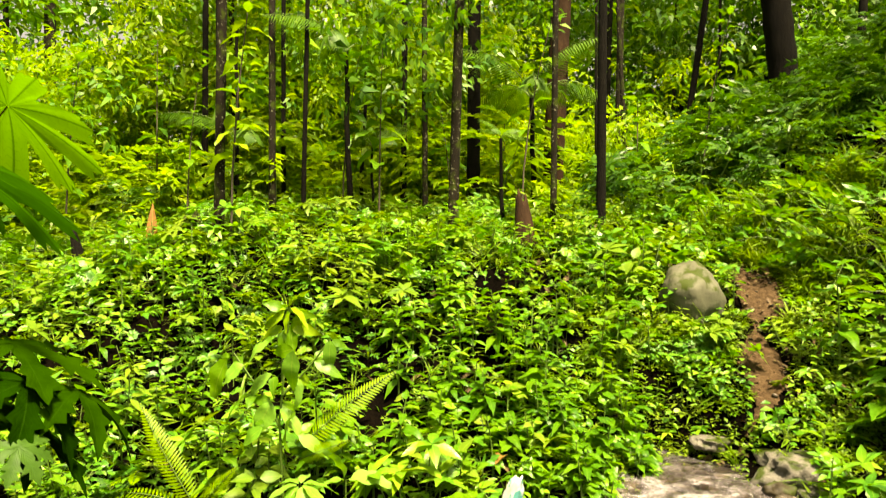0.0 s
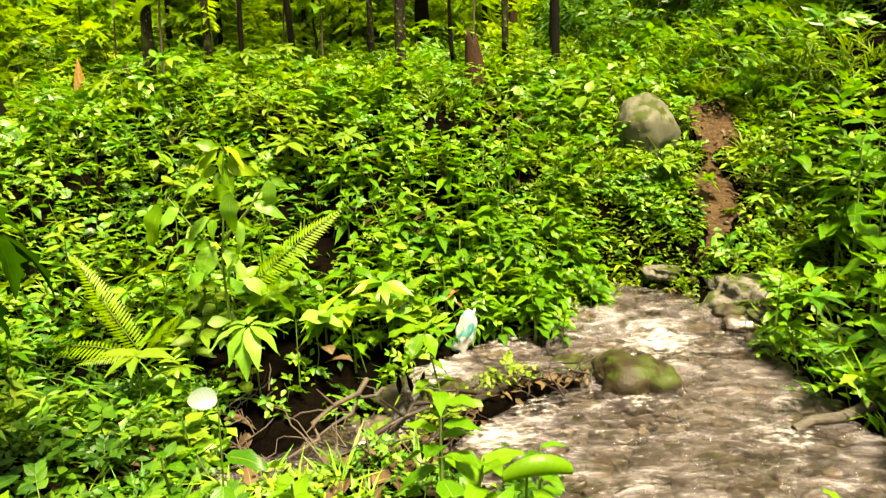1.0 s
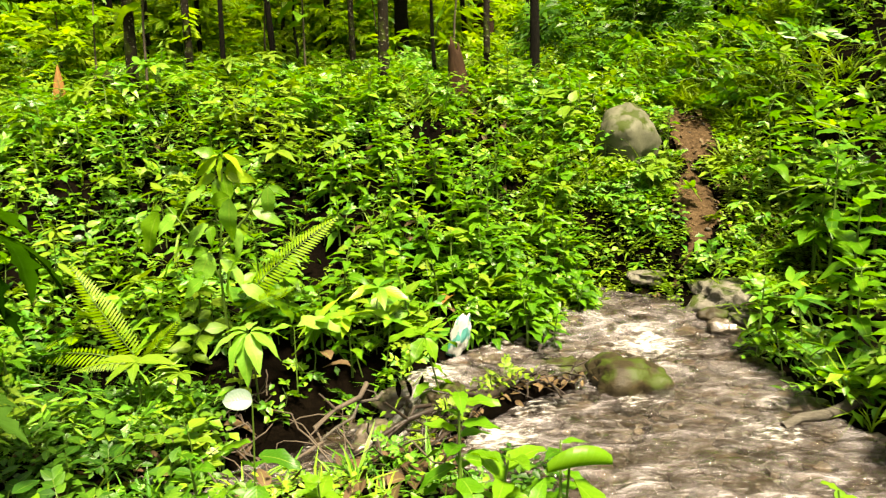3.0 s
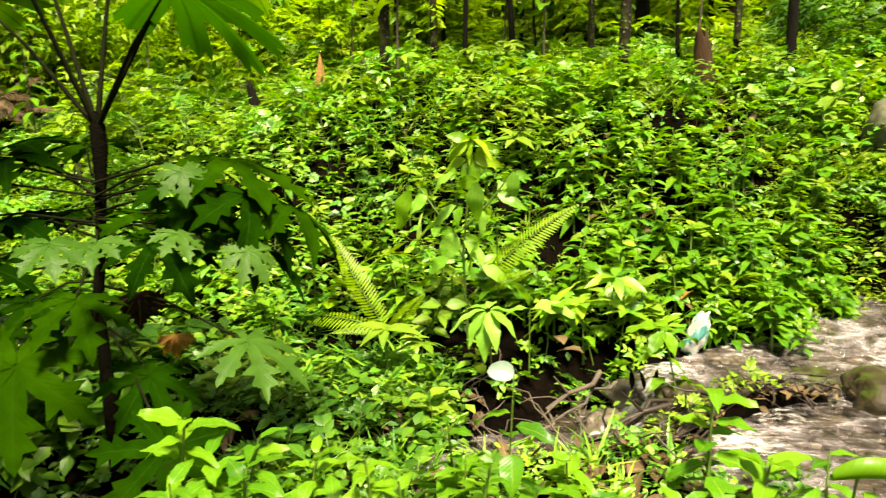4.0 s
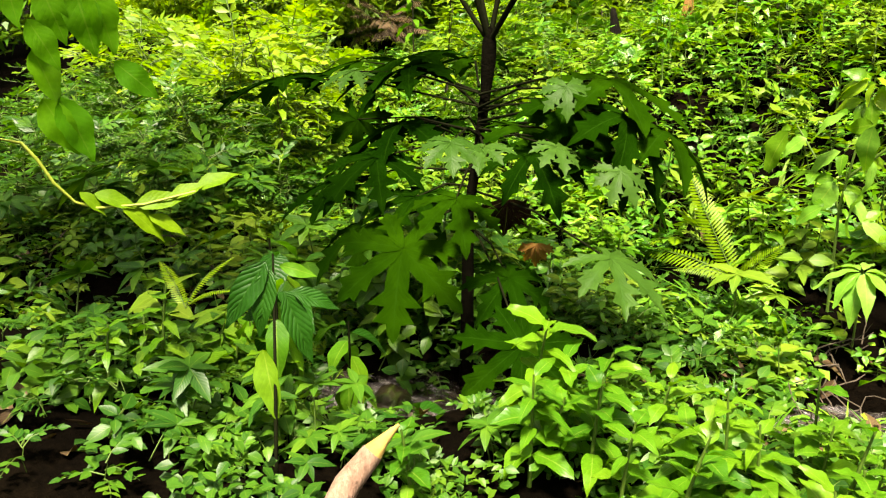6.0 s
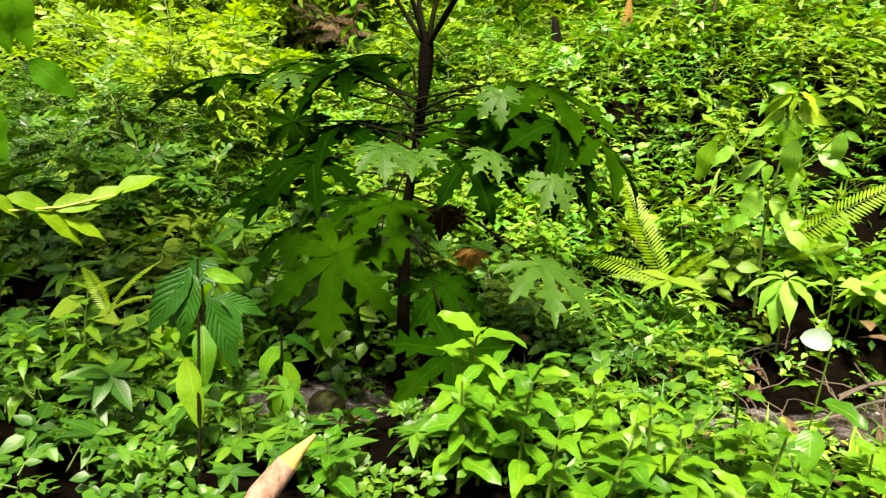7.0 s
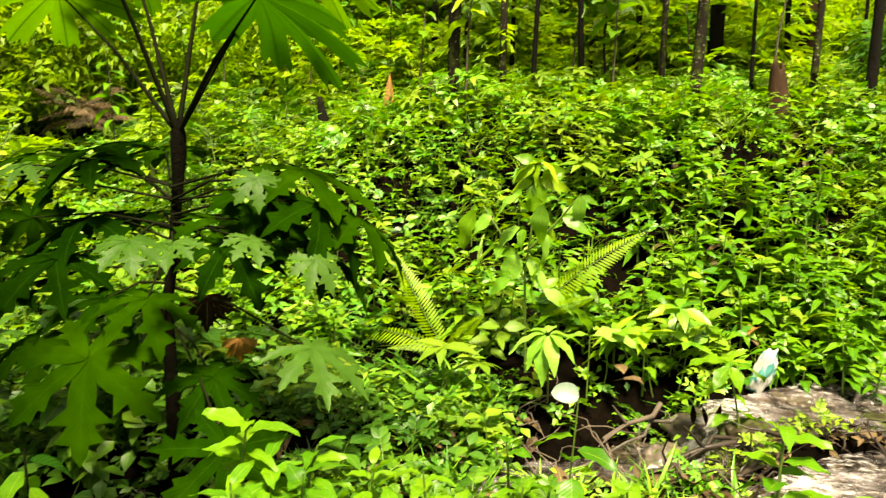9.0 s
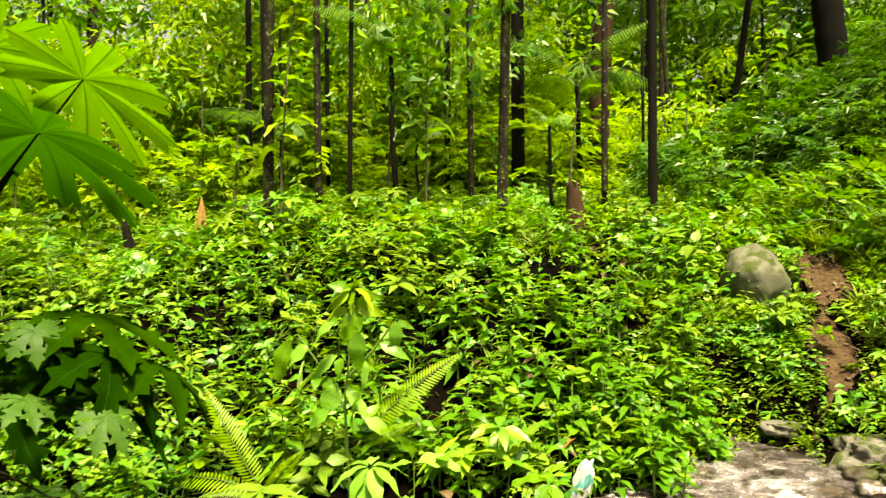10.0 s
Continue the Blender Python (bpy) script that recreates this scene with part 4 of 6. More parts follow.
# ---- right-hand bank and far forest ----
BUSH, BUSH_FAR = [], []
for i in range(12):
    r = np.random.default_rng(50 + i)
    if i < 6:
        BUSH.append(spray_bush(r, 14, r.uniform(0.45, 0.7), 0.5, 5, 0.13, 0.06, 2))
    else:
        BUSH_FAR.append(spray_bush(r, 17, r.uniform(0.5, 0.8), 0.6, 8, 0.13, 0.055))
CLUMP = []
for i in range(5):
    r = np.random.default_rng(70 + i)
    bits = []
    for _ in range(11):
        c = r.normal(size=3) * (0.27, 0.27, 0.18)
        for _ in range(24):
            d = r.normal(size=3) * (0.085, 0.085, 0.035)
            bits.append(moved(kite(r.uniform(0.05, 0.09), r.uniform(0.026, 0.042), 0.3, r.uniform(0.2, 0.7)), aim(math.degrees(math.atan2(-d[0], d[1])) + r.uniform(-60, 60), r.uniform(-40, 20), r.uniform(-25, 25), c + d)))
    CLUMP.append(joined(bits))
stuff("bank_shrubs", spread(BUSH, places(52, (2.5, 6.5, 2.6, 7.6), 6, lambda x, y: x > 2.3 + 0.3 * (y > 5.2)), 6), [mat_forest, mat_stem], "leafy green shrubs on the steep bank", "shrubs")
stuff("hill_shrubs", spread(BUSH_FAR, places(330, (1.6, 12, 7.6, 15), 7), 7, low=0.55, high=1.15), [mat_hill_shade, mat_stem], "dense green shrubs covering the hillside", "shrubs")
stuff("forest_shrubs", spread(BUSH_FAR, places(470, (-18, 1.2, 9.0, 18), 8), 8, low=0.8, high=1.7), [mat_sunlit_tone, mat_stem], "green shrubs and saplings under the trees", "shrubs")
FINE_BUSH = [spray_bush(np.random.default_rng(62 + i), 22, 0.62, 0.46, 8, 0.07, 0.036, 2) for i in range(5)]
in_sight = lambda x, y: np.abs((y - 0.4) + 1.04 * (x + 0.2)) > 1.05
stuff("lime_shrubs", spread(FINE_BUSH, places(85, (-8.5, -4.6, 4.2, 7.0), 19, in_sight), 19, low=1.2, high=2.3), [mat_sunlit_tone, mat_stem], "tall yellow-green shrubs above the gully", "shrubs")
stuff("mixed_shrubs", spread(FINE_BUSH, places(120, (-8.5, -3.9, 3.4, 6.0), 20, in_sight), 20, low=0.8, high=1.5), [mat_hill_shade, mat_stem], "dark green shrubs above the gully", "shrubs")
stuff("gully_shrubs", spread(BUSH, places(125, (-12, -3.4, 1.5, 9.5), 9, lambda x, y: (in_sight(x, y) | (y < 3.6)) & (y > 2.6 + 0.25 * (x + 3.4)) & (np.hypot((x + 4.4) / 1.5, (y - 2.7) / 0.8) > 1)), 9, low=0.6, high=1.15), [mat_hill_shade, mat_stem], "green shrubs along the gully", "shrubs")


def ring(n, seed, a0, a1, d0, d1, z0, z1):
    r = np.random.default_rng(seed)
    ang, dist = r.uniform(radians(a0), radians(a1), n), r.uniform(d0, d1, n)
    return np.stack([dist * np.cos(ang), dist * np.sin(ang), r.uniform(z0, z1, n)], 1)


low_leaves = ring(640, 13, 76, 150, 11.4, 15.0, 1.6, 5.0)
low_leaves = low_leaves[((low_leaves[:, 0] < 0.3) | (low_leaves[:, 0] > 3.5) | (low_leaves[:, 2] < 3.2)) & ~((low_leaves[:, 0] < -5.2) & (low_leaves[:, 2] > 3.9))]
stuff("understorey", spread(CLUMP, low_leaves, 13, tilt=15, low=1.0, high=2.1), [mat_sunlit_tone, mat_stem], "leaves of saplings between the trunks, toned as if sunlit", "foliage")
high_leaves = ring(620, 11, 42, 185, 15.5, 24, 1.2, 8.4)
bearing = np.degrees(np.arctan2(high_leaves[:, 1], high_leaves[:, 0]))
high_leaves = high_leaves[~((np.abs(bearing - 122) < 3.0) & (high_leaves[:, 2] > 6.2))]
stuff("far_foliage", spread(CLUMP, high_leaves, 12, tilt=15, low=1.8, high=3.7), [mat_forest, mat_stem], "leafy crowns of the distant forest", "foliage")
stuff("hill_foliage", spread(CLUMP, ring(150, 14, 58, 90, 17, 24, 2.5, 10), 24, tilt=15, low=1.8, high=3.7), [mat_forest, mat_stem], "leafy crowns above the hillside", "foliage")


# ---- trees ----
def trunk_mesh(name, height, radius, lean, seed, mat, sides=14, flare=1.3):
    r = np.random.default_rng(seed)
    k = max(8, int(height / 0.14))
    t = np.linspace(0, 1, k)
    w = np.stack([np.interp(t, np.linspace(0, 1, 6), np.cumsum(r.normal(0, 0.014, 6))) for _ in range(2)], 1)
    pts = np.stack([lean[0] * height * t + w[:, 0], lean[1] * height * t + w[:, 1], height * t], 1)
    rad = 0.9 * radius * (1 - 0.3 * t) * (1 + (flare - 1) * np.exp(-t * height / 0.25)) * (1 + 0.04 * np.sin(np.arange(k) * 2.1))
    return mesh_of(name, tube(pts, 1, 1, sides, 0, rad), [mat]), pts[-1]


PALM_FROND = [frond(1.7, 26, 0.5, 0.035, 0.75, 2, 0.6, 0.2, 0.012, comb=58), frond(1.4, 24, 0.45, 0.032, 0.95, 2, 0.7, 0.2, 0.012, comb=55)]
frond_meshes = [mesh_of("frond", f, [mat_palm, mat_stem]) for f in PALM_FROND]


def tall_tree(x, y, z, radius, lean=(0, 0), height=8.0, seed=1, mat=None, palm=True, label="slender areca palm with a straight ringed trunk", fronds=1.0):
    tr = thing("areca_palm" if palm else "forest_tree", label, "palm" if palm else "tree", "palms in the grove" if palm else "forest trees", at=(x, y, z))
    if height > 5:
        height *= 1.3
    tr.location.z = float(land(x, y)) - 0.06
    me, top = trunk_mesh("trunk", height, radius, lean, seed, mat or mat_bark)
    part("trunk", me, tr)
    r = np.random.default_rng(seed + 100)
    if palm:
        for k in range(7):
            part("frond", frond_meshes[k % 2], tr, Matrix.Translation(top) @ aim(k * 51 + r.uniform(0, 30), r.uniform(15, 55), 0, (0, 0, 0), fronds))
    else:
        crown = spread(CLUMP, np.array(top) + r.normal(0, 1, (9, 3)) * (1.3, 1.3, 0.7), seed, 30, 1.2, 2.2)
        part("crown", mesh_of("crown", crown, [mat_forest, mat_stem]), tr)
    return tr


tall_tree(-2.41, 7.5, 1.05, 0.056, (0.012, 0), 9.5, 1)
tall_tree(-3.54, 10.0, 1.2, 0.045, (0.01, 0), 10, 2, mat_bark_silhouette)
tall_tree(-2.98, 9.0, 1.2, 0.028, (0.01, 0), 9, 3, mat_bark_silhouette)
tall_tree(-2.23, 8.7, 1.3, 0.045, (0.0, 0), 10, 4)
tall_tree(-2.33, 9.5, 1.35, 0.032, (0.008, 0), 9, 5, mat_bark_silhouette)
tall_tree(-1.91, 8.7, 1.3, 0.03, (0.008, 0), 9.5, 6, mat_bark_silhouette)
tall_tree(-0.93, 10.0, 1.4, 0.043, (0, 0), 10, 7, mat_bark_silhouette)
tall_tree(-0.52, 9.0, 1.35, 0.036, (-0.005, 0), 10, 8)
tall_tree(-0.16, 8.0, 1.3, 0.057, (0.02, 0), 10, 9)
tall_tree(-0.02, 10.0, 1.4, 0.093, (0.0, 0), 11, 10, mat_bark_silhouette, False, "straight forest tree with a silhouette-dark trunk")
tall_tree(1.01, 11.0, 1.5, 0.16, (0.03, 0), 11, 11, mat_bark_red, False, "thick reddish-brown barked forest tree")
tall_tree(0.84, 8.0, 1.3, 0.035, (-0.01, 0), 9, 12)
tall_tree(1.32, 8.25, 1.3, 0.053, (0.01, 0), 10, 13, mat_bark_silhouette)
tall_tree(2.21, 12.0, 2.1, 0.04, (-0.06, 0), 9, 14)
tall_tree(1.53, 10.0, 1.5, 0.022, (-0.01, 0), 8, 15, mat_bark_silhouette)
tall_tree(3.26, 13.0, 3.0, 0.06, (0.12, 0), 9, 16, mat_bark_silhouette, False, "dark leaning forest tree on the hillside")
tall_tree(4.52, 12.0, 3.0, 0.235, (-0.13, 0), 10, 17, mat_bark_silhouette, False, "thick tree with a silhouette-dark trunk on the hillside")
tall_tree(-8.05, 14.0, 1.2, 0.12, (0, 0), 11, 18, mat_bark, False, "pale-barked tree at the far edge of the grove")
tall_tree(5.98, 13.0, 4.1, 0.074, (0.02, 0), 9, 20, mat_bark_silhouette, False, "dark slim tree high on the hillside")
tall_tree(-1.38, 9.0, 1.4, 0.04, (-0.02, 0), 2.0, 22, mat_bark_silhouette, fronds=0.62, label="young areca palm with arching dark fronds")
tall_tree(0.7, 9.7, 1.4, 0.04, (0.01, 0), 1.5, 23, mat_bark_silhouette, fronds=0.7, label="young areca palm with arching dark fronds")
tall_tree(-3.0, 9.6, 1.3, 0.035, (0.01, 0), 1.0, 27, mat_bark_silhouette, fronds=0.6, label="young areca palm with arching dark fronds")
tall_tree(0.31, 8.2, 1.35, 0.024, (0.0, 0), 1.0, 24, mat_bark_silhouette, fronds=0.2, label="small young palm with a thin dark trunk")
tall_tree(-1.2, 9.3, 1.4, 0.02, (0.0, 0), 0.9, 25, mat_bark_silhouette, fronds=0.4, label="small young palm with a thin dark trunk")

tall_tree(-2.95, 9.5, 1.2, 0.03, (0.01, 0), 2.4, 33, mat_bark_silhouette, False, "slim young tree with sunlit yellow-green leaves")
tall_tree(-1.5, 10.2, 1.3, 0.03, (0.01, 0), 2.6, 34, mat_bark_silhouette, False, "slim young tree with sunlit yellow-green leaves")
# tree and bough outside the view, added only to shade the hillside
shade_tree = tall_tree(7.6, 6.9, 3.0, 0.2, (-0.06, 0.03), 6.2, 80, mat_bark_silhouette, False, "unseen tree added to shade the hillside")
part("bough", mesh_of("bough", spread(CLUMP, np.random.default_rng(180).normal(0, 1, (15, 3)) * (1.3, 1.1, 0.5) + (-0.4, 0.4, 7.6), 190, 30, 1.8, 3.0), [mat_forest, mat_stem]), shade_tree)
r = np.random.default_rng(404)
for k in range(16):
    x, y = r.uniform(-9, 5), r.uniform(11.5, 18)
    tall_tree(x, y, float(land(x, y)) - 0.1, r.uniform(0.03, 0.07), (r.uniform(-0.03, 0.03), 0), r.uniform(8, 10.5), 60 + k, mat_bark_silhouette if k % 3 else mat_bark, k % 2 == 0, "slim dark trunk standing deep in the grove")

# ---- papaya by the stream ----
papaya = thing("papaya_tree", "young papaya tree with a thin dark trunk and deeply lobed leaves", "papaya tree", at=(-2.1, 2.9, float(land(-2.1, 2.9)) - 0.02))
bx, by, bz = papaya.matrix_basis.translation
trunk_line = [(-2.1, 2.9, bz), (-2.17, 2.98, 0.27), (-2.19, 3.0, 0.57), (-2.17, 3.03, 0.81), (-2.17, 3.08, 1.1), (-2.165, 3.09, 1.25), (-2.165, 3.09, 1.335), (-2.165, 3.09, 1.4)]
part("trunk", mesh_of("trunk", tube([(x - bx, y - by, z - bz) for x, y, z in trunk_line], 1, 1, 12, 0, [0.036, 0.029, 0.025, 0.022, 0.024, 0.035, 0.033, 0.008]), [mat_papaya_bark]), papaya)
# lit tone for the crown, shaded tones below, pale ones for painted sheen
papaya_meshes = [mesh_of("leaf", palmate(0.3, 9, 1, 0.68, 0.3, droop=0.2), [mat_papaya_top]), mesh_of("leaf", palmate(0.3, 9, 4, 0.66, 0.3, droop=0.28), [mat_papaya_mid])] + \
    [mesh_of("leaf", lobed(0.3, s, d, broad=0.74), [mat_papaya_shaded]) for s, d in ((2, 0.3), (3, 0.45), (4, 0.6))] + [mesh_of("leaf", lobed(0.3, k, 0.35, 7, 130, broad=w), [mat_papaya_sheen]) for k, w in ((6, 0.8), (11, 0.7))]


def papaya_leaf(centre, start, size, yaw, pitch, roll=0, kind=2, thick=0.0065):
    c, s = Vector(centre) - Vector((bx, by, bz)), Vector(start) - Vector((bx, by, bz))
    mid = (c + s) / 2 + Vector((0, 0, 0.04))
    place = aim(yaw, pitch, roll, c, size / 0.3)
    blade_ob = part("leaf", papaya_meshes[kind], papaya, place)
    part("stalk", mesh_of("stalk", tube([s, (s + mid) / 2, mid, (c + mid) / 2, c], thick, 0.0035, 6, 0), [mat_stalk]), blade_ob, place.inverted(), "dark leaf stalk")


# crown leaves on long steep stalks
top = (-2.165, 3.09, 1.33)
for centre, size, yaw, pitch, kind in (
        ((-1.62, 3.18, 2.11), 0.5, -20, -42, 0), ((-1.62, 2.9, 1.87), 0.56, -25, -30, 1), ((-2.1, 3.3, 2.28), 0.5, 5, -35, 0),
        ((-2.5, 3.2, 2.2), 0.5, 20, -40, 0), ((-2.8, 3.1, 1.95), 0.44, 40, -30, 0), ((-2.3, 2.7, 2.25), 0.36, 150, 0, 0)):
    papaya_leaf(centre, top, size, yaw, pitch, 0, kind, 0.013)
# lower leaves, held level in loose tiers; they hide each other
TIERS = [
    ((-2.75, 3.25, 1.24), 1.08, 0.46, 140, -14, 8, 2), ((-2.9, 2.95, 1.17), 1.06, 0.18, 150, -12, -8, 5), ((-3.3, 2.85, 1.12), 1.06, 0.42, 125, -12, 6, 2), ((-2.5, 3.4, 1.24), 1.1, 0.36, 100, -8, 0, 2), ((-2.6, 3.05, 1.2), 1.1, 0.34, 165, -12, 10, 3), ((-3.1, 3.2, 1.2), 1.08, 0.38, 110, -10, -6, 2),
    ((-2.62, 3.0, 0.93), 0.9, 0.40, 150, -16, 6, 3), ((-2.95, 3.1, 0.88), 0.88, 0.28, 115, -8, 8, 2), ((-2.55, 2.75, 0.8), 0.85, 0.34, 175, -16, -10, 3), ((-2.83, 2.9, 0.94), 0.88, 0.22, -142, -82, 0, 4), ((-2.4, 3.2, 0.95), 0.9, 0.34, 60, -6, 0, 2), ((-2.7, 2.65, 0.68), 0.7, 0.32, 145, -18, 0, 2),
    ((-1.66, 2.2, 1.03), 0.88, 0.14, -135, -22, 0, 5), ((-1.74, 2.5, 0.97), 0.86, 0.14, -155, -16, 10, 5), ((-1.5, 2.62, 0.985), 0.9, 0.13, -125, -22, -8, 5), ((-1.55, 2.75, 1.19), 1.05, 0.13, -140, -44, 0, 5), ((-1.29, 2.72, 0.91), 0.9, 0.14, -105, -40, 15, 5),
    ((-1.5, 3.0, 1.2), 1.05, 0.36, -70, -16, 6, 2), ((-1.38, 2.9, 1.08), 1.0, 0.32, -85, -34, 0, 4), ((-1.65, 2.95, 1.12), 1.02, 0.30, -105, -20, 0, 3), ((-1.9, 3.05, 0.97), 0.92, 0.32, -95, -14, 0, 2), ((-1.62, 2.9, 1.04), 0.98, 0.24, -142, -84, 0, 4), ((-1.45, 2.95, 0.93), 0.92, 0.34, -80, -26, -6, 3), ((-1.28, 3.05, 1.02), 0.98, 0.30, -65, -26, 0, 4), ((-1.75, 2.85, 0.9), 0.9, 0.28, -120, -22, 8, 3),
    ((-2.08, 2.42, 0.52), 0.62, 0.36, -150, -46, 0, 2), ((-1.2, 2.52, 0.64), 0.6, 0.25, -85, -20, 4, 6), ((-1.44, 2.36, 0.3), 0.5, 0.30, -142, -52, 0, 2), ((-1.74, 2.7, 0.4), 0.5, 0.26, -120, -30, 0, 3), ((-2.5, 2.6, 0.5), 0.55, 0.30, 160, -24, 0, 3), ((-2.3, 2.75, 0.65), 0.7, 0.28, -170, -20, 0, 2), ((-1.95, 2.6, 0.72), 0.75, 0.26, -130, -16, 0, 3),
]
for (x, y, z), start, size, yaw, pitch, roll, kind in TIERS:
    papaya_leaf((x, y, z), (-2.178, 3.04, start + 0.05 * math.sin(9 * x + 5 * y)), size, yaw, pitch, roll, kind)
for x, y, z, yaw, size, mat in ((-1.88, 2.87, 0.68, -140, 0.14, mat_withered), (-1.9, 2.9, 0.66, 170, 0.11, mat_withered), (-1.68, 2.8, 0.54, -150, 0.09, mat_orange)):
    part("dead_leaf", mesh_of("dead_leaf", lobed(size, 9, 1.2, 5, 70), [mat]), papaya, aim(yaw, -72, 0, (x - bx, y - by, z - bz)), "withered brown leaf")

# ---- single plants ----
LEAF_SHAPES = [(0.58, 0.22, 0.35), (0.5, 0.3, 0.55), (0.44, 0.18, 0.7), (0.6, 0.35, 0.2), (0.4, 0.25, 0.4)]
shrub_leaf, bright_leaf, pale_leaf, lime_leaf = [[mesh_of("leaf", blade(*shape, 10 * k + c), [mat]) for k, shape in enumerate(LEAF_SHAPES)] for c, mat in enumerate((mat_shrub, mat_bright, mat_pale_shrub, mat_lime_single))]


def broad_plant(x, y, height, size, count, seed, label, bright=False, name="broadleaf_plant", group="broad-leaved plants", z=None, kind=""):
    r = np.random.default_rng(seed)
    z = float(land(x, y)) - 0.01 if z is None else z
    p = thing(name, label, "plant", group, at=(x, y, z), turn=r.uniform(0, 360))
    b = r.uniform(-0.12, 0.12, 2)
    t = np.linspace(0, 1, 5)
    pts = np.stack([b[0] * t * t * height, b[1] * t * t * height, t * height], 1)
    part("stem", mesh_of("stem", tube(pts, 0.009 * (0.5 + min(height, 0.9)), 0.003, 6, 0), [mat_twig if height > 0.9 else mat_stem]), p)
    lib = {"pale": pale_leaf, "lime": lime_leaf}.get(kind, bright_leaf if bright else shrub_leaf)
    for k in range(count):
        f = 0.3 + 0.7 * (k + 0.5) / count
        s = size * (1.1 - 0.5 * f + r.uniform(-0.15, 0.15))
        part("leaf", lib[int(r.integers(0, 5))], p, aim(k * 137.5 + r.uniform(-20, 20), -15 + 50 * f + r.uniform(-20, 15), r.uniform(-15, 15), (b[0] * f * f * height, b[1] * f * f * height, f * height), s))
    return p


pale_shrub = thing("pale_shrub", "tall pale green broad-leaved shrub with yellowish young leaves on top", "shrub", at=(-0.88, 4.45, float(land(-0.88, 4.45)) - 0.01))
ox, oy, oz = pale_shrub.location
for line in (((-0.88, 4.45, oz), (-0.9, 4.42, 0.55), (-0.86, 4.4, 0.9), (-0.83, 4.38, 1.19)), ((-0.89, 4.43, 0.5), (-1.0, 4.4, 0.72), (-1.16, 4.42, 0.93)), ((-0.88, 4.41, 0.7), (-0.74, 4.42, 0.85), (-0.6, 4.38, 1.03))):
    part("stem", mesh_of("stem", tube([(x - ox, y - oy, z - oz) for x, y, z in line], 0.009, 0.004, 6, 0), [mat_stem]), pale_shrub)
BROAD_LEAVES = [
    ((-0.78, 4.29, 0.99), (-0.82, 4.25, 0.75)), ((-0.91, 4.37, 0.83), (-1.1, 4.32, 0.75)), ((-1.19, 4.44, 0.91), (-1.31, 4.39, 0.7)), ((-0.79, 4.4, 0.81), (-0.75, 4.35, 0.63)), ((-0.9, 4.29, 1.02), (-1.07, 4.25, 0.94)),
    ((-1.02, 4.37, 0.72), (-1.2, 4.32, 0.67)), ((-0.92, 4.36, 0.69), (-1.0, 4.3, 0.51)), ((-0.9, 4.4, 0.64), (-0.72, 4.34, 0.51)), ((-0.78, 4.29, 0.63), (-0.88, 4.25, 0.49)), ((-0.6, 4.37, 1.03), (-0.61, 4.32, 0.86)),
    ((-1.09, 4.4, 0.88), (-1.21, 4.34, 0.79)), ((-0.71, 4.4, 0.9), (-0.53, 4.34, 0.85)), ((-0.94, 4.29, 0.56), (-1.08, 4.25, 0.47)), ((-0.79, 4.37, 0.5), (-0.62, 4.32, 0.43))]
YOUNG_LEAVES = [
    ((-0.84, 4.36, 1.19), (-1.06, 4.3, 1.13)), ((-0.83, 4.37, 1.19), (-0.64, 4.32, 1.15)), ((-0.82, 4.36, 1.17), (-0.89, 4.3, 1.03)), ((-0.8, 4.4, 1.16), (-0.76, 4.34, 0.99)), ((-0.85, 4.36, 1.18), (-0.98, 4.25, 1.06)),
    ((-0.83, 4.37, 1.2), (-0.79, 4.32, 1.27)), ((-0.84, 4.4, 1.1), (-0.6, 4.33, 1.06)), ((-0.86, 4.4, 1.08), (-1.09, 4.36, 1.02))]
for k, (a, b) in enumerate(BROAD_LEAVES + YOUNG_LEAVES):
    young = k >= len(BROAD_LEAVES)
    mesh = lime_leaf[(2, 4, 1)[k % 3]] if young else (pale_leaf, pale_leaf, bright_leaf)[k % 3][(1, 2, 0, 4)[k % 4]]
    m = facing((a[0] - ox, a[1] - oy, a[2] - oz), (b[0] - ox, b[1] - oy, b[2] - oz), (0.35 * (k % 4 - 1.5), -0.6, 0.75), 24 * (k % 3 - 1))
    part("leaf", mesh, pale_shrub, m @ Matrix.Scale(0.62 if young else 0.95, 4))
    # a smaller leaf beside it on the same twig
    part("leaf", bright_leaf[k % 5], pale_shrub, m @ aim(70 if k % 2 else -65, 8, 0, (0, 0.02, -0.05), 0.55))
for x, y, h in ((-4.9, 4.1, 1.35), (-5.6, 4.5, 1.5), (-5.7, 4.2, 1.3), (-6.4, 4.7, 1.5), (-4.5, 5.6, 1.3), (-5.2, 6.5, 1.5)):
    broad_plant(x, y, h, 0.15, 46, int(100 - 10 * x), "tall yellow-green shrub above the gully", kind="lime", name="lime_shrub", group="lime shrubs")
for k, (x, y, h) in enumerate(((-0.6, 4.75, 0.55), (-0.3, 4.85, 0.5), (-0.05, 4.95, 0.5), (-0.75, 4.7, 0.7), (-1.1, 4.65, 0.6), (-0.4, 4.6, 0.42), (-1.3, 4.5, 0.5))):
    broad_plant(x, y, h, 0.17, 18, 580 + k, "lush green long-leaved plant round the pale shrub", k % 2 == 0)
star = thing("star_plant", "low plant with a star of long drooping pale leaves", "plant", at=(-0.7, 4.24, float(land(-0.7, 4.24)) - 0.01))
up = 0.34 - star.location.z
part("stem", mesh_of("stem", tube([(0, 0, 0), (0.0, -0.05, up * 0.6), (0.02, -0.2, up)], 0.006, 0.004, 6, 0), [mat_stem]), star)
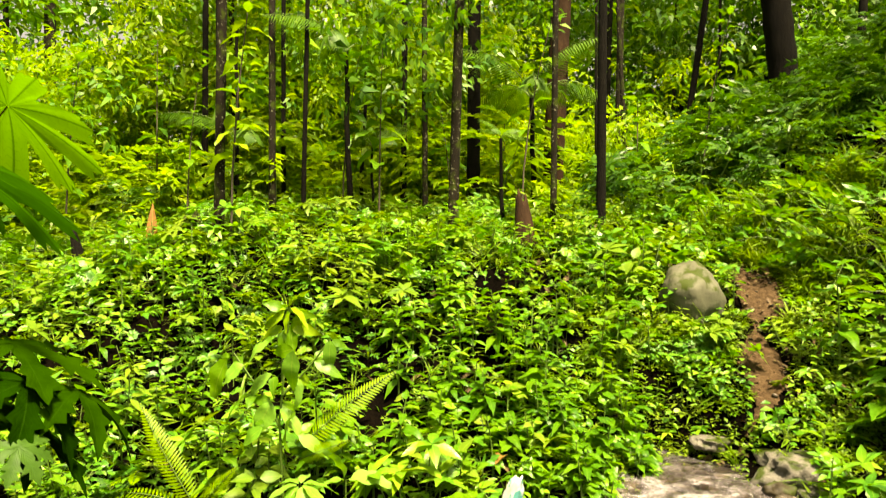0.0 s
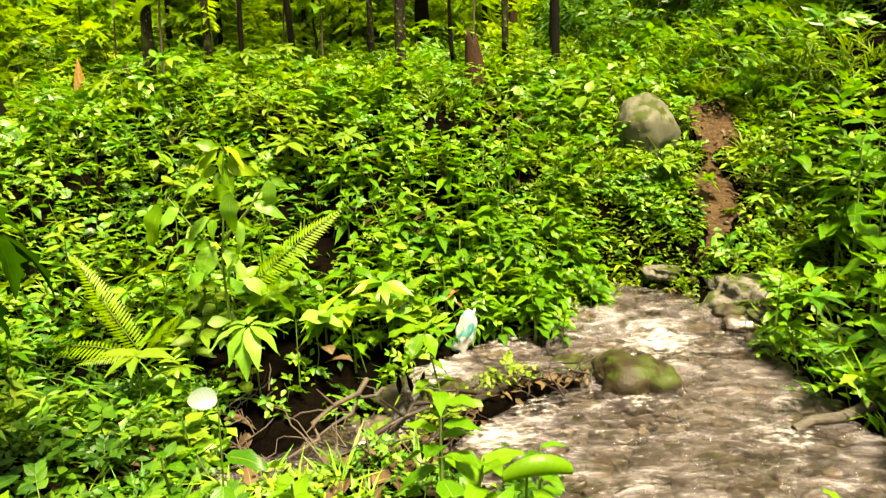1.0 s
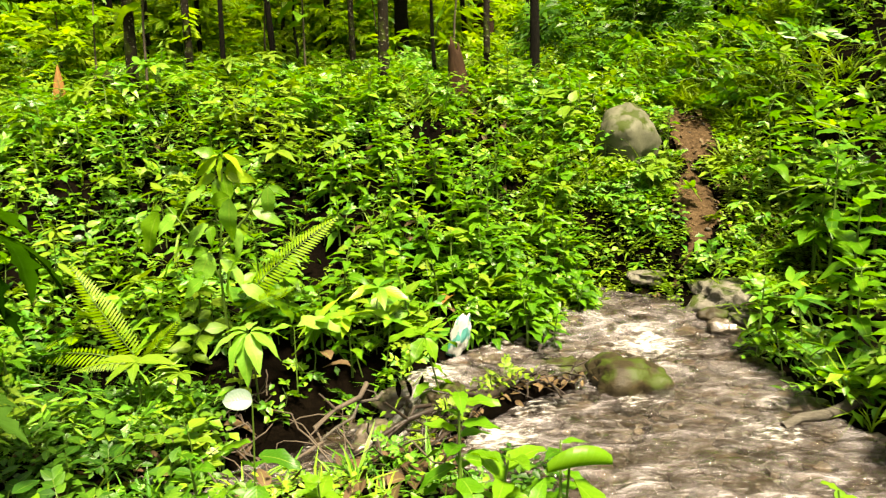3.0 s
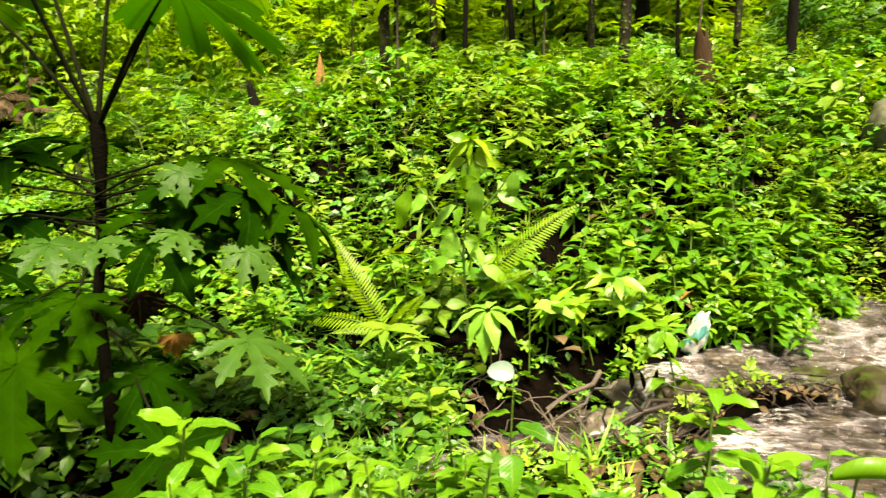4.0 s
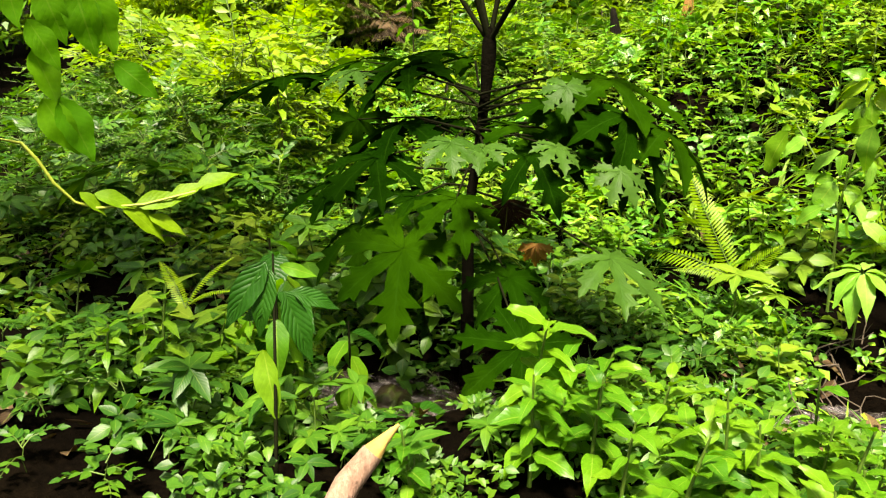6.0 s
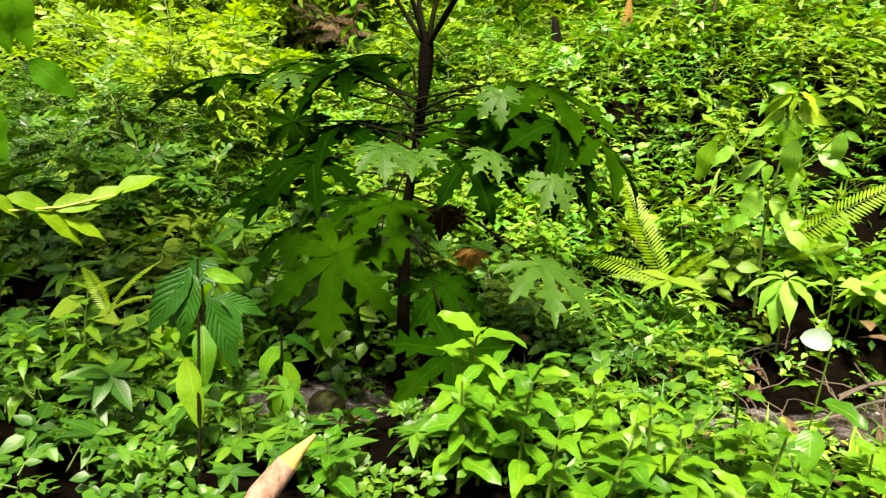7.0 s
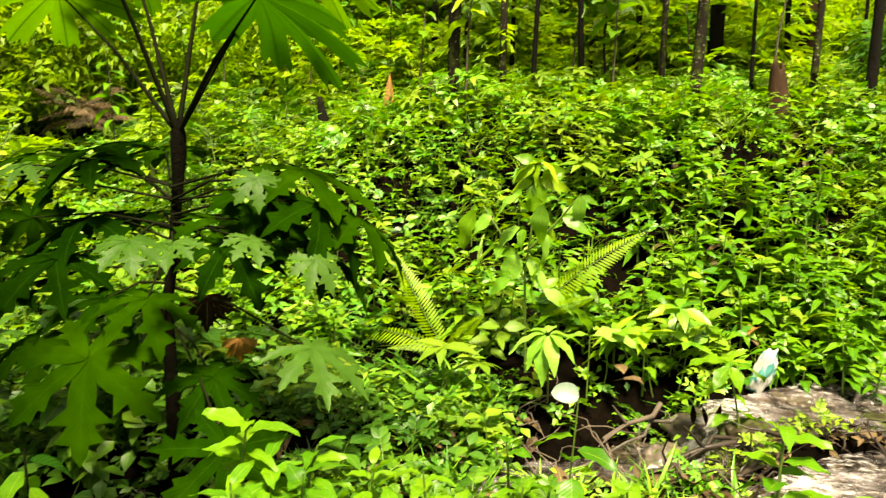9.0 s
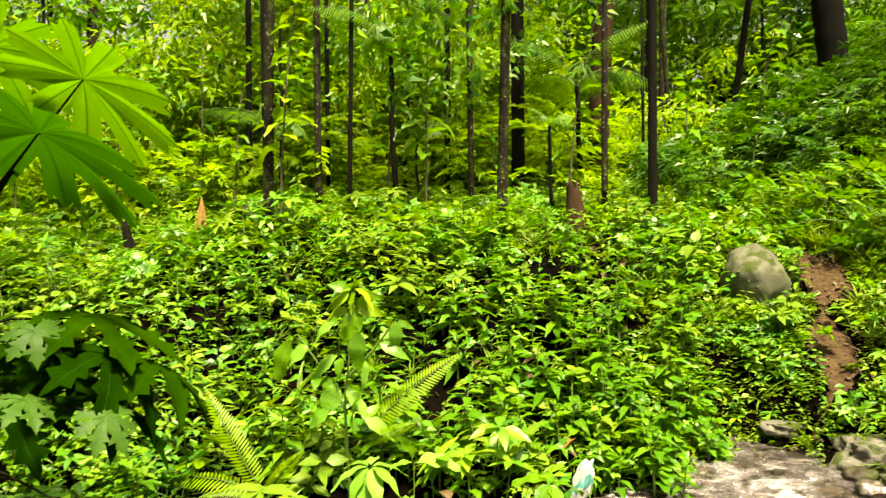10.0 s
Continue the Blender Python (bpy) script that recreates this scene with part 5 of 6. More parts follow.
for yaw, pitch, size in ((105, -12, 0.2), (140, -35, 0.19), (178, -52, 0.24), (-150, -35, 0.21), (-115, -16, 0.2), (-70, 0, 0.18), (60, 5, 0.16), (0, 15, 0.15)):
    part("leaf", pale_leaf[4], star, aim(yaw, pitch, 0, (0.02, -0.2, up), size))
for k, (x, y, h, s, c) in enumerate([(-1.25, 2.15, 0.45, 0.2, 12), (-0.95, 2.0, 0.42, 0.17, 14), (-0.6, 1.75, 0.42, 0.15, 12), (-0.25, 1.8, 0.4, 0.16, 10), (0.15, 1.85, 0.4, 0.16, 10), (0.45, 2.0, 0.5, 0.17, 9), (-0.85, 2.2, 0.35, 0.15, 10), (-0.02, 2.25, 0.26, 0.14, 11), (0.2, 2.3, 0.24, 0.14, 11), (0.12, 2.1, 0.34, 0.16, 12), (-0.2, 2.3, 0.26, 0.14, 11), (0.42, 2.3, 0.26, 0.14, 10), (-0.42, 2.4, 0.28, 0.14, 10), (-1.2, 1.5, 0.3, 0.12, 12)]):
    broad_plant(x, y, h, 0.85 * s, c + 3, 20 + k, "bright green leafy plant on the near bank", k % 3 == 0)

fern_meshes = [mesh_of("frond", frond(0.75, 34, 0.095, 0.015, 0.3, 3, 0.12, comb=72), [mat_fern, mat_stem]), mesh_of("frond", frond(0.6, 27, 0.085, 0.014, 0.4, 3, 0.12, comb=72), [mat_fern, mat_stem])]


def fern(x, y, fronds, label, z=None):
    p = thing("fern", label, "fern", "ferns", at=(x, y, float(land(x, y)) if z is None else z))
    for yaw, pitch, size, k in fronds:
        part("frond", fern_meshes[k], p, aim(yaw, pitch, 0, (0, 0, 0), size))
    return p


def long_frond(p, base, tip, roll, k, label=""):
    """A frond of a fern from base to tip, turned about its rib by roll."""
    o = p.location
    a, b = Vector(base) - o, Vector(tip) - o
    part("frond", fern_meshes[k], p, facing(a, b, (0.15, -0.75, 0.65), roll) @ Matrix.Scale(1 / (0.75, 0.6)[k], 4), label)


tall_fern = thing("fern", "yellow-green fern with one long upright frond", "fern", "ferns", at=(-0.78, 4.42, float(land(-0.78, 4.42))))
long_frond(tall_fern, (-0.79, 4.42, 0.4), (-0.27, 4.5, 0.87), 0, 0)
long_frond(tall_fern, (-0.79, 4.42, 0.34), (-0.5, 4.25, 0.5), 30, 1)
arched_fern = thing("fern", "yellow-green fern with arching fronds", "fern", "ferns", at=(-1.34, 4.35, float(land(-1.34, 4.35))))
for tip, roll, k in (((-1.72, 4.38, 0.66), -15, 0), ((-2.02, 4.4, 0.2), 25, 1), ((-1.62, 4.15, 0.16), 30, 1), ((-1.1, 4.2, 0.34), 25, 1)):
    long_frond(arched_fern, (-1.34, 4.35, 0.06), tip, roll, k)


# ---- more single plants on the slope and banks ----
def scattered_plants(n, box, seed, heights, sizes, leaves, label, bright=0.3, keep=lambda x, y: True, gap=0.05, group="broad-leaved plants"):
    r = np.random.default_rng(seed)
    for k, (x, y, z) in enumerate(places(n, box, seed, keep, gap)):
        broad_plant(x, y, r.uniform(*heights), r.uniform(*sizes), int(r.integers(*leaves)), seed * 100 + k, label, r.random() < bright, group=group, z=z - 0.01)


scattered_plants(95, (-5.0, 2.2, 3.9, 7.6), 31, (0.25, 0.5), (0.085, 0.155), (10, 17), "leafy green plant growing on the slope")
scattered_plants(70, (-4.5, 2.5, 3.9, 7.0), 37, (0.2, 0.42), (0.1, 0.17), (7, 11), "broad-leaved green plant among the slope's herbs", 0.35)
scattered_plants(26, (-0.4, 1.3, 5.1, 6.0), 32, (0.3, 0.5), (0.14, 0.2), (9, 14), "lush green long-leaved plant above the water", 0.1)
scattered_plants(40, (0.35, 1.3, 4.65, 5.35), 36, (0.2, 0.42), (0.1, 0.17), (10, 16), "lush green long-leaved plant above the water", 0.15, gap=-0.03)
scattered_plants(34, (2.1, 3.2, 2.9, 5.8), 33, (0.5, 1.1), (0.18, 0.3), (10, 16), "large-leaved green plant hanging over the stream bank", 0.05, lambda x, y: x > 2.2 + 0.35 * (y > 4.5), gap=-0.02)
scattered_plants(46, (-2.3, 0.75, 1.55, 2.6), 34, (0.22, 0.45), (0.09, 0.16), (10, 16), "bright green leafy plant on the near bank", 0.15, near_side, -0.05, "plants on the near bank")
scattered_plants(26, (-4.2, -2.2, 0.9, 2.6), 35, (0.22, 0.45), (0.065, 0.12), (12, 18), "leafy green plant on the near bank", 0.3, near_side, -0.05, "plants on the near bank")

for k, (x, y) in enumerate(((0.42, 7.45), (0.6, 7.4), (0.74, 7.5))):
    broad_plant(x, y, 0.3, 0.13, 12, 560 + k, "bright leafy plant at the foot of the broken stump", True)
# saplings between the palms
r = np.random.default_rng(505)
for k, (x, y) in enumerate([(-4.6, 8.6), (-3.9, 9.4), (-3.1, 8.4), (-1.55, 9.2), (-1.0, 8.5), (-0.3, 9.6), (0.55, 9.0), (1.9, 9.4), (-5.4, 8.0), (-6.3, 7.2), (2.6, 9.2), (-4.2, 10.4), (-0.75, 10.8), (0.35, 11.2), (-2.7, 10.8), (-6.8, 9.2)]):
    broad_plant(x, y, r.uniform(1.0, 2.4), r.uniform(0.2, 0.32), int(r.integers(16, 26)), 520 + k, "slim leafy sapling among the palm trunks", k % 2 == 0, name="sapling", group="saplings")
broad_plant(-2.25, 7.4, 2.9, 0.26, 30, 540, "slim sapling with yellow-green leaves against a palm", kind="lime", name="sapling", group="saplings")

# a rolled leaf and a pale leaf on tall thin stems at the water's edge
def stalked(name, label, foot, head, radius=0.005):
    """A thin plant: its bent stem from foot to head; returns the thing and the head in its own space."""
    p = thing(name, label, "plant", at=(foot[0], foot[1], float(land(*foot)) - 0.01))
    h = Vector(head) - p.location
    part("stem", mesh_of("stem", tube([(0, 0, 0), (0.25 * h.x, 0.1 * h.y, 0.4 * h.z), (0.7 * h.x, 0.6 * h.y, 0.75 * h.z), tuple(h)], radius, radius * 0.5, 6, 0), [mat_stem]), p)
    return p, h


tall, head = stalked("tall_plant", "tall thin plant with a rolled bright leaf on top", (0.5, 1.9), (0.50, 1.79, 0.75))
t, a = np.meshgrid(np.linspace(0, 1, 10), np.linspace(-2.9, 3.4, 17), indexing="ij")
wide = 0.0155 * np.clip(np.sin(np.pi * np.clip(t, 0.03, 0.97)) ** 0.3, 0.3, 1) * (1 + 0.13 * a)
curl = np.stack([wide * np.sin(a), 0.135 * (t - 0.35), wide * (1 - np.cos(a)) - 0.012 * (2 * t - 1) ** 2], -1).reshape(-1, 3)
quads = np.array([(17 * p + q, 17 * p + q + 1, 17 * p + q + 18, 17 * p + q + 17) for p in range(9) for q in range(16)])
scroll = (curl, quads, np.stack([t.ravel(), a.ravel() / 6.4 + 0.5], 1), np.zeros(len(quads), int))
part("rolled_leaf", mesh_of("rolled_leaf", scroll, [mat_bright]), tall, aim(-82, 2, 20, head), "rolled bright green leaf")
for yaw, pitch, z, size in ((-120, -30, -0.03, 0.14), (150, -25, -0.1, 0.13), (60, -10, -0.16, 0.13), (-60, -15, -0.22, 0.14), (-170, -30, -0.28, 0.13)):
    part("leaf", bright_leaf[yaw % 5], tall, aim(yaw, pitch, 0, (head.x * (1 + z), head.y * (1 + z), head.z + z), size))
pale, head = stalked("round_leaved_plant", "thin plant with one pale round leaf", (-0.27, 2.3), (-0.236, 2.25, 0.715), 0.004)
part("pale_leaf", mesh_of("pale_leaf", leaf(1.0, 0.8, 14, 0.45, 0.3, "round"), [mat_pale]), pale, facing(head, head + Vector((-0.062, -0.03, 0.016)), (0.25, -0.6, 0.75), -14), "pale grey-green round leaf")
for yaw, pitch, z, size in ((100, 0, -0.12, 0.1), (-100, 5, -0.16, 0.11), (20, 0, -0.2, 0.1), (-170, -20, -0.24, 0.12)):
    part("leaf", shrub_leaf[yaw % 5], pale, aim(yaw, pitch, 0, (head.x * (1 + z), head.y * (1 + z), head.z + z), size))
two, head = stalked("seedling", "young plant with two pale upright leaves", (-0.5, 4.3), (-0.5, 4.3, 0.28), 0.005)
for yaw, pitch, roll, size in ((60, 62, 60, 0.17), (-85, 8, 10, 0.22), (130, 10, 0, 0.15)):
    part("leaf", pale_leaf[0], two, aim(yaw, pitch, roll, head, size))


# a thin plant that stands at the lip of the fall, before the bag
lip_plant, head = stalked("lip_plant", "thin dark-stemmed plant with spread bright leaves at the fall", (0.28, 3.9), (0.2, 3.92, 0.33), 0.006)
for yaw, pitch, z, size in ((75, 5, 0, 0.17), (-80, -5, 0, 0.15), (150, -20, -0.01, 0.13), (-150, -25, -0.01, 0.13), (20, 15, 0.0, 0.12), (100, -10, -0.1, 0.12), (-110, -15, -0.14, 0.1), (-60, -10, -0.22, 0.14), (-100, -20, -0.27, 0.15), (130, -10, -0.24, 0.1)):
    part("leaf", bright_leaf[yaw % 5], lip_plant, aim(yaw, pitch, 0, (head.x * (1 + z), head.y * (1 + z), head.z + z), size))


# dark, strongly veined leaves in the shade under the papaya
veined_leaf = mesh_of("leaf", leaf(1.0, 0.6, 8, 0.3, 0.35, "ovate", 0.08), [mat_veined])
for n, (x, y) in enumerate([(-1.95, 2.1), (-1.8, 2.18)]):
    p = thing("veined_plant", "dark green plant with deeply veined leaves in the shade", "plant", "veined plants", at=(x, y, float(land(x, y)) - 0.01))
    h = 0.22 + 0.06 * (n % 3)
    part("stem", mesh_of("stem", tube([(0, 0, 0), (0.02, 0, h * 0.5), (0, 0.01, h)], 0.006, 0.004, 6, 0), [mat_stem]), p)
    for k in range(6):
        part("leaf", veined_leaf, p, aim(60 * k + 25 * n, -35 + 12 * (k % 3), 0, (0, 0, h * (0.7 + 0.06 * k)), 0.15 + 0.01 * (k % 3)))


# dark plants with long drooping leaves in the same shade
for n, (x, y, h) in enumerate(((-2.3, 1.9, 0.62), (-2.02, 1.7, 0.5), (-2.2, 2.2, 0.55), (-2.55, 2.1, 0.6))):
    p = thing("drooping_plant", "dark green plant with long drooping leaves in the shade", "plant", "drooping plants", at=(x, y, float(land(x, y)) - 0.01))
    part("stem", mesh_of("stem", tube([(0, 0, 0), (0.02, 0.01, h * 0.5), (0, 0.02, h)], 0.007, 0.004, 6, 0), [mat_stalk]), p)
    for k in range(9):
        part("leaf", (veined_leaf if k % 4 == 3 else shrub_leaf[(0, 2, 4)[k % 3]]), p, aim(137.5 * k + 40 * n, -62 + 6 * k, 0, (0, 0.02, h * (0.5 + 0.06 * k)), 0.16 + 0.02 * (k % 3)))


# ---- ferns ----
fern(-1.15, 2.95, [(-70, 25, 0.6, 1), (60, 30, 0.6, 0), (150, 25, 0.5, 1)], "pale green fern beside the papaya")
for k, (x, y) in enumerate(((1.18, 2.4), (1.32, 2.38), (1.0, 2.36), (1.5, 2.52))):
    broad_plant(x, y, 0.16 + 0.03 * (k % 2), 0.1, 9, 640 + k, "small bright plant at the water's near edge", True, name="seedling", group="seedlings at the water", z=0.06)
fern(1.08, 2.2, [(-20, 40, 0.45, 1), (50, 35, 0.5, 1), (-100, 30, 0.4, 1)], "small bright fern at the water's edge", 0.12)
fern(-2.2, 1.49, [(-35, 55, 0.42, 1), (-75, 35, 0.4, 1), (80, 40, 0.4, 1)], "dark green fern on the near bank", 0.5)
fern(-3.3, 2.6, [(-10, 45, 0.7, 0), (60, 35, 0.7, 1), (-80, 30, 0.7, 1)], "green fern at the gully's edge")
fern(-1.9, 4.85, [(100, 30, 0.7, 1), (-160, 20, 0.7, 0), (170, 15, 0.6, 1)], "yellow-green fern with drooping fronds")


# ---- leaves hanging into view from a leaning shrub, and a vine ----
lean = thing("leaning_shrub", "shrub leaning over the near bank with large hanging leaves and an added, unseen shading crown", "shrub", at=(-2.55, 0.55, float(land(-2.55, 0.55)) - 0.02))
lx, ly, lz = lean.matrix_basis.translation
bough = [(-2.55, 0.55, lz), (-2.5, 0.6, lz + 0.8), (-2.3, 0.8, 1.4), (-2.05, 1.05, 1.55), (-1.93, 1.13, 1.52)]
part("branch", mesh_of("branch", tube([(p[0] - lx, p[1] - ly, p[2] - lz) for p in bough], 0.016, 0.004, 7, 0), [mat_stem]), lean)
hung = mesh_of("leaf", blade(0.52, 0.25, 0.12, 77, 9, 0.05), [mat_hung])
for a, b, roll in (((-1.968, 1.054, 1.5), (-1.95, 1.09, 1.36), 25), ((-1.94, 1.118, 1.5), (-1.923, 1.15, 1.335), 10), ((-1.926, 1.145, 1.51), (-1.9, 1.195, 1.345), -20), ((-1.91, 1.18, 1.32), (-1.855, 1.262, 1.232), 15),
                   ((-1.97, 1.025, 1.24), (-1.93, 1.079, 1.1), 20), ((-1.956, 1.058, 1.24), (-1.912, 1.112, 1.088), -10), ((-1.985, 1.02, 1.42), (-1.956, 1.074, 1.305), 0), ((-2.03, 1.0, 1.55), (-1.99, 1.0, 1.4), 30), ((-2.05, 1.05, 1.35), (-1.99, 1.08, 1.22), -20)):
    part("leaf", hung, lean, facing((a[0] - lx, a[1] - ly, a[2] - lz), (b[0] - lx, b[1] - ly, b[2] - lz), (0.8, -0.25, 0.5), roll))

# unseen overhead crown and its trunk, added to shade gully and near bank
crown = spread(CLUMP, np.array([-1.15, 0.6, 0]) + np.array([(0.35, 0.3, 2.6), (0.0, 0.6, 2.9), (0.6, 0.6, 3.0), (0.3, -0.1, 2.8), (-0.3, 0.3, 2.7), (0.1, 0.2, 3.3), (0.5, 0.2, 3.2), (-0.5, 0.8, 2.9), (-0.8, 0.5, 2.8), (0.95, 0.0, 3.0), (1.3, -0.3, 3.1), (1.5, 0.1, 3.2), (1.85, -0.4, 3.1), (-0.1, -0.1, 3.0), (-0.35, -0.2, 3.2), (-0.6, 0.0, 3.0), (-0.9, 0.15, 3.1), (-0.2, 0.4, 3.3), (-1.2, 0.3, 3.0), (-0.65, 0.3, 3.3), (-1.1, -0.1, 3.3), (-1.5, 0.6, 3.1), (-0.4, 0.1, 2.9), (-0.9, -0.2, 3.0)]), 90, 15, 1.2, 1.7)
part("crown", mesh_of("crown", crown, [mat_forest, mat_stem]), lean)
part("trunk", mesh_of("trunk", tube([(0.08, 0.04, 0.7), (-0.2, 0.2, 1.6), (-0.8, 0.8, 2.8)], 0.03, 0.012, 8, 0), [mat_twig]), lean)
vine = thing("vine", "yellow-green climbing vine with a bent stem", "vine", at=(-2.3, 0.75, float(land(-2.3, 0.75))))
vx, vy, vz = vine.matrix_basis.translation
run = [(-2.3, 0.75, vz), (-2.25, 0.78, 0.8), (-2.05, 0.9, 1.15), (-1.98, 0.969, 1.13), (-1.963, 0.994, 1.089), (-1.944, 1.016, 1.033), (-1.918, 1.05, 0.982), (-1.895, 1.091, 0.963), (-1.84, 1.19, 0.965), (-1.78, 1.3, 0.99)]
part("stem", mesh_of("stem", tube([(p[0] - vx, p[1] - vy, p[2] - vz) for p in run], 0.006, 0.003, 6, 0), [mat_stalk_lime]), vine)
vine_leaf = mesh_of("leaf", blade(0.4, 0.3, 0.1, 78, 8, 0.05), [mat_vine])
for a, b, roll in (((-1.919, 1.061, 1.008), (-1.88, 1.11, 0.95), 30), ((-1.905, 1.088, 1.001), (-1.85, 1.18, 0.962), 40), ((-1.874, 1.14, 0.976), (-1.803, 1.222, 0.878), 25), ((-1.858, 1.166, 0.962), (-1.795, 1.285, 0.984), 45),
                   ((-1.79, 1.3, 0.994), (-1.735, 1.4, 1.038), 30), ((-1.839, 1.19, 0.938), (-1.78, 1.265, 0.888), 30), ((-1.819, 1.244, 0.975), (-1.775, 1.328, 1.013), 35)):
    part("leaf", vine_leaf, vine, facing((a[0] - vx, a[1] - vy, a[2] - vz), (b[0] - vx, b[1] - vy, b[2] - vz), (0.6, -0.3, 0.75), roll - 30))

# a slim dark-stemmed plant with long hanging leaves on the near bank
hanging = thing("drooping_plant", "slim plant with a dark stem and long hanging leaves", "plant", at=(-1.6, 1.37, float(land(-1.6, 1.37)) - 0.01))
hx, hy, hz = hanging.location
part("stem", mesh_of("stem", tube([(0, 0, 0), (-0.01, 0.02, 0.42 - hz), (-0.07, 0.075, 0.6 - hz), (-0.12, 0.12, 0.79 - hz)], 0.006, 0.003, 6, 0), [mat_stalk]), hanging)
long_leaf = [mesh_of("leaf", blade(0.36, 0.3, d, 80 + k, 9, 0.05), [m]) for k, (d, m) in enumerate(((0.2, mat_veined), (0.3, mat_veined), (0.15, mat_shrub)))]
for k, (a, b) in enumerate((((-1.721, 1.477, 0.78), (-1.76, 1.335, 0.615)), ((-1.713, 1.479, 0.76), (-1.7, 1.39, 0.585)), ((-1.703, 1.491, 0.76), (-1.63, 1.57, 0.73)), ((-1.68, 1.487, 0.7), (-1.575, 1.497, 0.5)),
                           ((-1.67, 1.499, 0.69), (-1.57, 1.6, 0.64)), ((-1.673, 1.403, 0.55), (-1.59, 1.375, 0.375)), ((-1.704, 1.44, 0.63), (-1.8, 1.42, 0.6)), ((-1.72, 1.48, 0.79), (-1.78, 1.56, 0.78)))):
    part("leaf", long_leaf[k % 3], hanging, facing((a[0] - hx, a[1] - hy, a[2] - hz), (b[0] - hx, b[1] - hy, b[2] - hz), (0.5, -0.5, 0.7), 20 * (k % 3 - 1)))

# ---- twigs, logs and stumps ----
def bent(a, b, sag, r, k=6, rough=0.02):
    a, b = np.array(a, float), np.array(b, float)
    t = np.linspace(0, 1, k)[:, None]
    p = a + (b - a) * t
    p[:, 2] += sag * np.sin(np.pi * t[:, 0])
    p[1:-1] += r.normal(0, rough, (k - 2, 3))
    return p


def stick(name, a, b, r0, r1, seed, mat, label, sag=0.0, group="", sides=7, forks=0, rough=0.02):
    r = np.random.default_rng(seed)
    p = bent(a, b, sag, r, 6, rough)
    ob = thing(name, label, name.split("_")[-1], group, at=tuple(p[0]))
    q = p - p[0]
    part("stem", mesh_of("stem", tube(q, r0, r1, sides, 0), [mat]), ob)
    for k in range(forks):
        i = int(r.integers(1, 5))
        tip = q[i] + r.normal(0, 0.09, 3) + (q[-1] - q[0]) * 0.15
        part("side_twig", mesh_of("side_twig", tube([q[i], (q[i] + tip) / 2 + r.normal(0, 0.01, 3), tip], r1, r1 * 0.4, 5, 0), [mat]), ob)
    return ob


# a low bar of wet earth, leaves and branches that holds the stream back
BAR = [(0.14, 3.22, -0.03), (0.24, 3.36, -0.005), (0.33, 3.52, 0.0), (0.42, 3.68, 0.005), (0.53, 3.83, 0.01), (0.66, 3.93, 0.012), (0.8, 3.99, 0.01), (0.95, 4.04, -0.01)]


def on_bar(n, seed, away=0.05):
    r = np.random.default_rng(seed)
    f, b = r.uniform(0, len(BAR) - 1, n), np.array(BAR)
    return np.stack([np.interp(f, np.arange(len(BAR)), b[:, k]) for k in range(3)], 1) + np.stack([r.normal(0, away, n), r.normal(0, away, n), 0.035 * r.random(n)], 1)


r = np.random.default_rng(70)
bar = tube(BAR, 1, 1, 12, 0, [0.03, 0.06, 0.07, 0.075, 0.085, 0.08, 0.065, 0.03])
bar = (bar[0] * (1, 1, 0.75) + r.normal(0, 0.008, bar[0].shape), *bar[1:])
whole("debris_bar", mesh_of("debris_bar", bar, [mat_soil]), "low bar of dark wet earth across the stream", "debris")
rock("dam_stone", 0.3, 3.93, 0.0, (0.12, 0.09, 0.07), 31, mat_rock_moss, "dark wet stone at the lip of the small fall", 30)
rock("dam_stone", 0.2, 3.72, -0.1, (0.1, 0.08, 0.08), 32, mat_rock_moss, "dark wet stone at the lip of the small fall", 80)
mat_wet_twig = rough_material("wet_twig_bark", [(0.3, (0.006, 0.004, 0.003)), (0.7, (0.026, 0.018, 0.013))], scale=10, rough=0.45, shine=0.3)
for k, (a, b, r0) in enumerate((
        ((0.62, 3.92, 0.07), (0.16, 3.2, 0.03), 0.022), ((0.52, 3.83, 0.09), (0.22, 3.36, 0.08), 0.013), ((0.33, 3.86, 0.06), (-0.18, 3.24, -0.03), 0.018), ((0.22, 3.78, 0.03), (-0.1, 3.42, -0.08), 0.011), ((0.95, 4.06, 0.04), (0.5, 3.86, 0.08), 0.014), ((0.4, 3.5, 0.06), (0.12, 3.36, 0.1), 0.009))):
    stick("driftwood_branch", a, b, r0, r0 * 0.55, k + 1, mat_wet_twig, "dark wet branch caught across the stream", 0.02, "branches on the debris", forks=3)
stick("driftwood_branch", (-0.1, 4.0, 0.06), (-0.42, 3.62, -0.16), 0.014, 0.008, 3, mat_twig, "grey root reaching into the gully", 0.03, forks=2)
stick("driftwood_branch", (-0.02, 3.98, 0.02), (-0.3, 3.7, -0.1), 0.01, 0.006, 13, mat_log, "thin grey root reaching into the gully", 0.03, forks=2)
stick("mossy_log", (1.78, 3.5, 0.0), (2.25, 3.64, 0.05), 0.02, 0.03, 4, mat_log, "short grey log half under the bank", 0.01, forks=0, rough=0.008)
stuff("dam_plants", spread(CREEP_NEAR + SPRIGS, np.concatenate([on_bar(9, 71, 0.03) + (0, 0, 0.04), np.random.default_rng(74).uniform((0.0, 3.45, -0.12), (0.24, 3.72, -0.06), (4, 3))]), 71, low=0.35, high=0.7), [mat_lime, mat_stem], "small yellow-green plants rooted on the debris", "undergrowth")
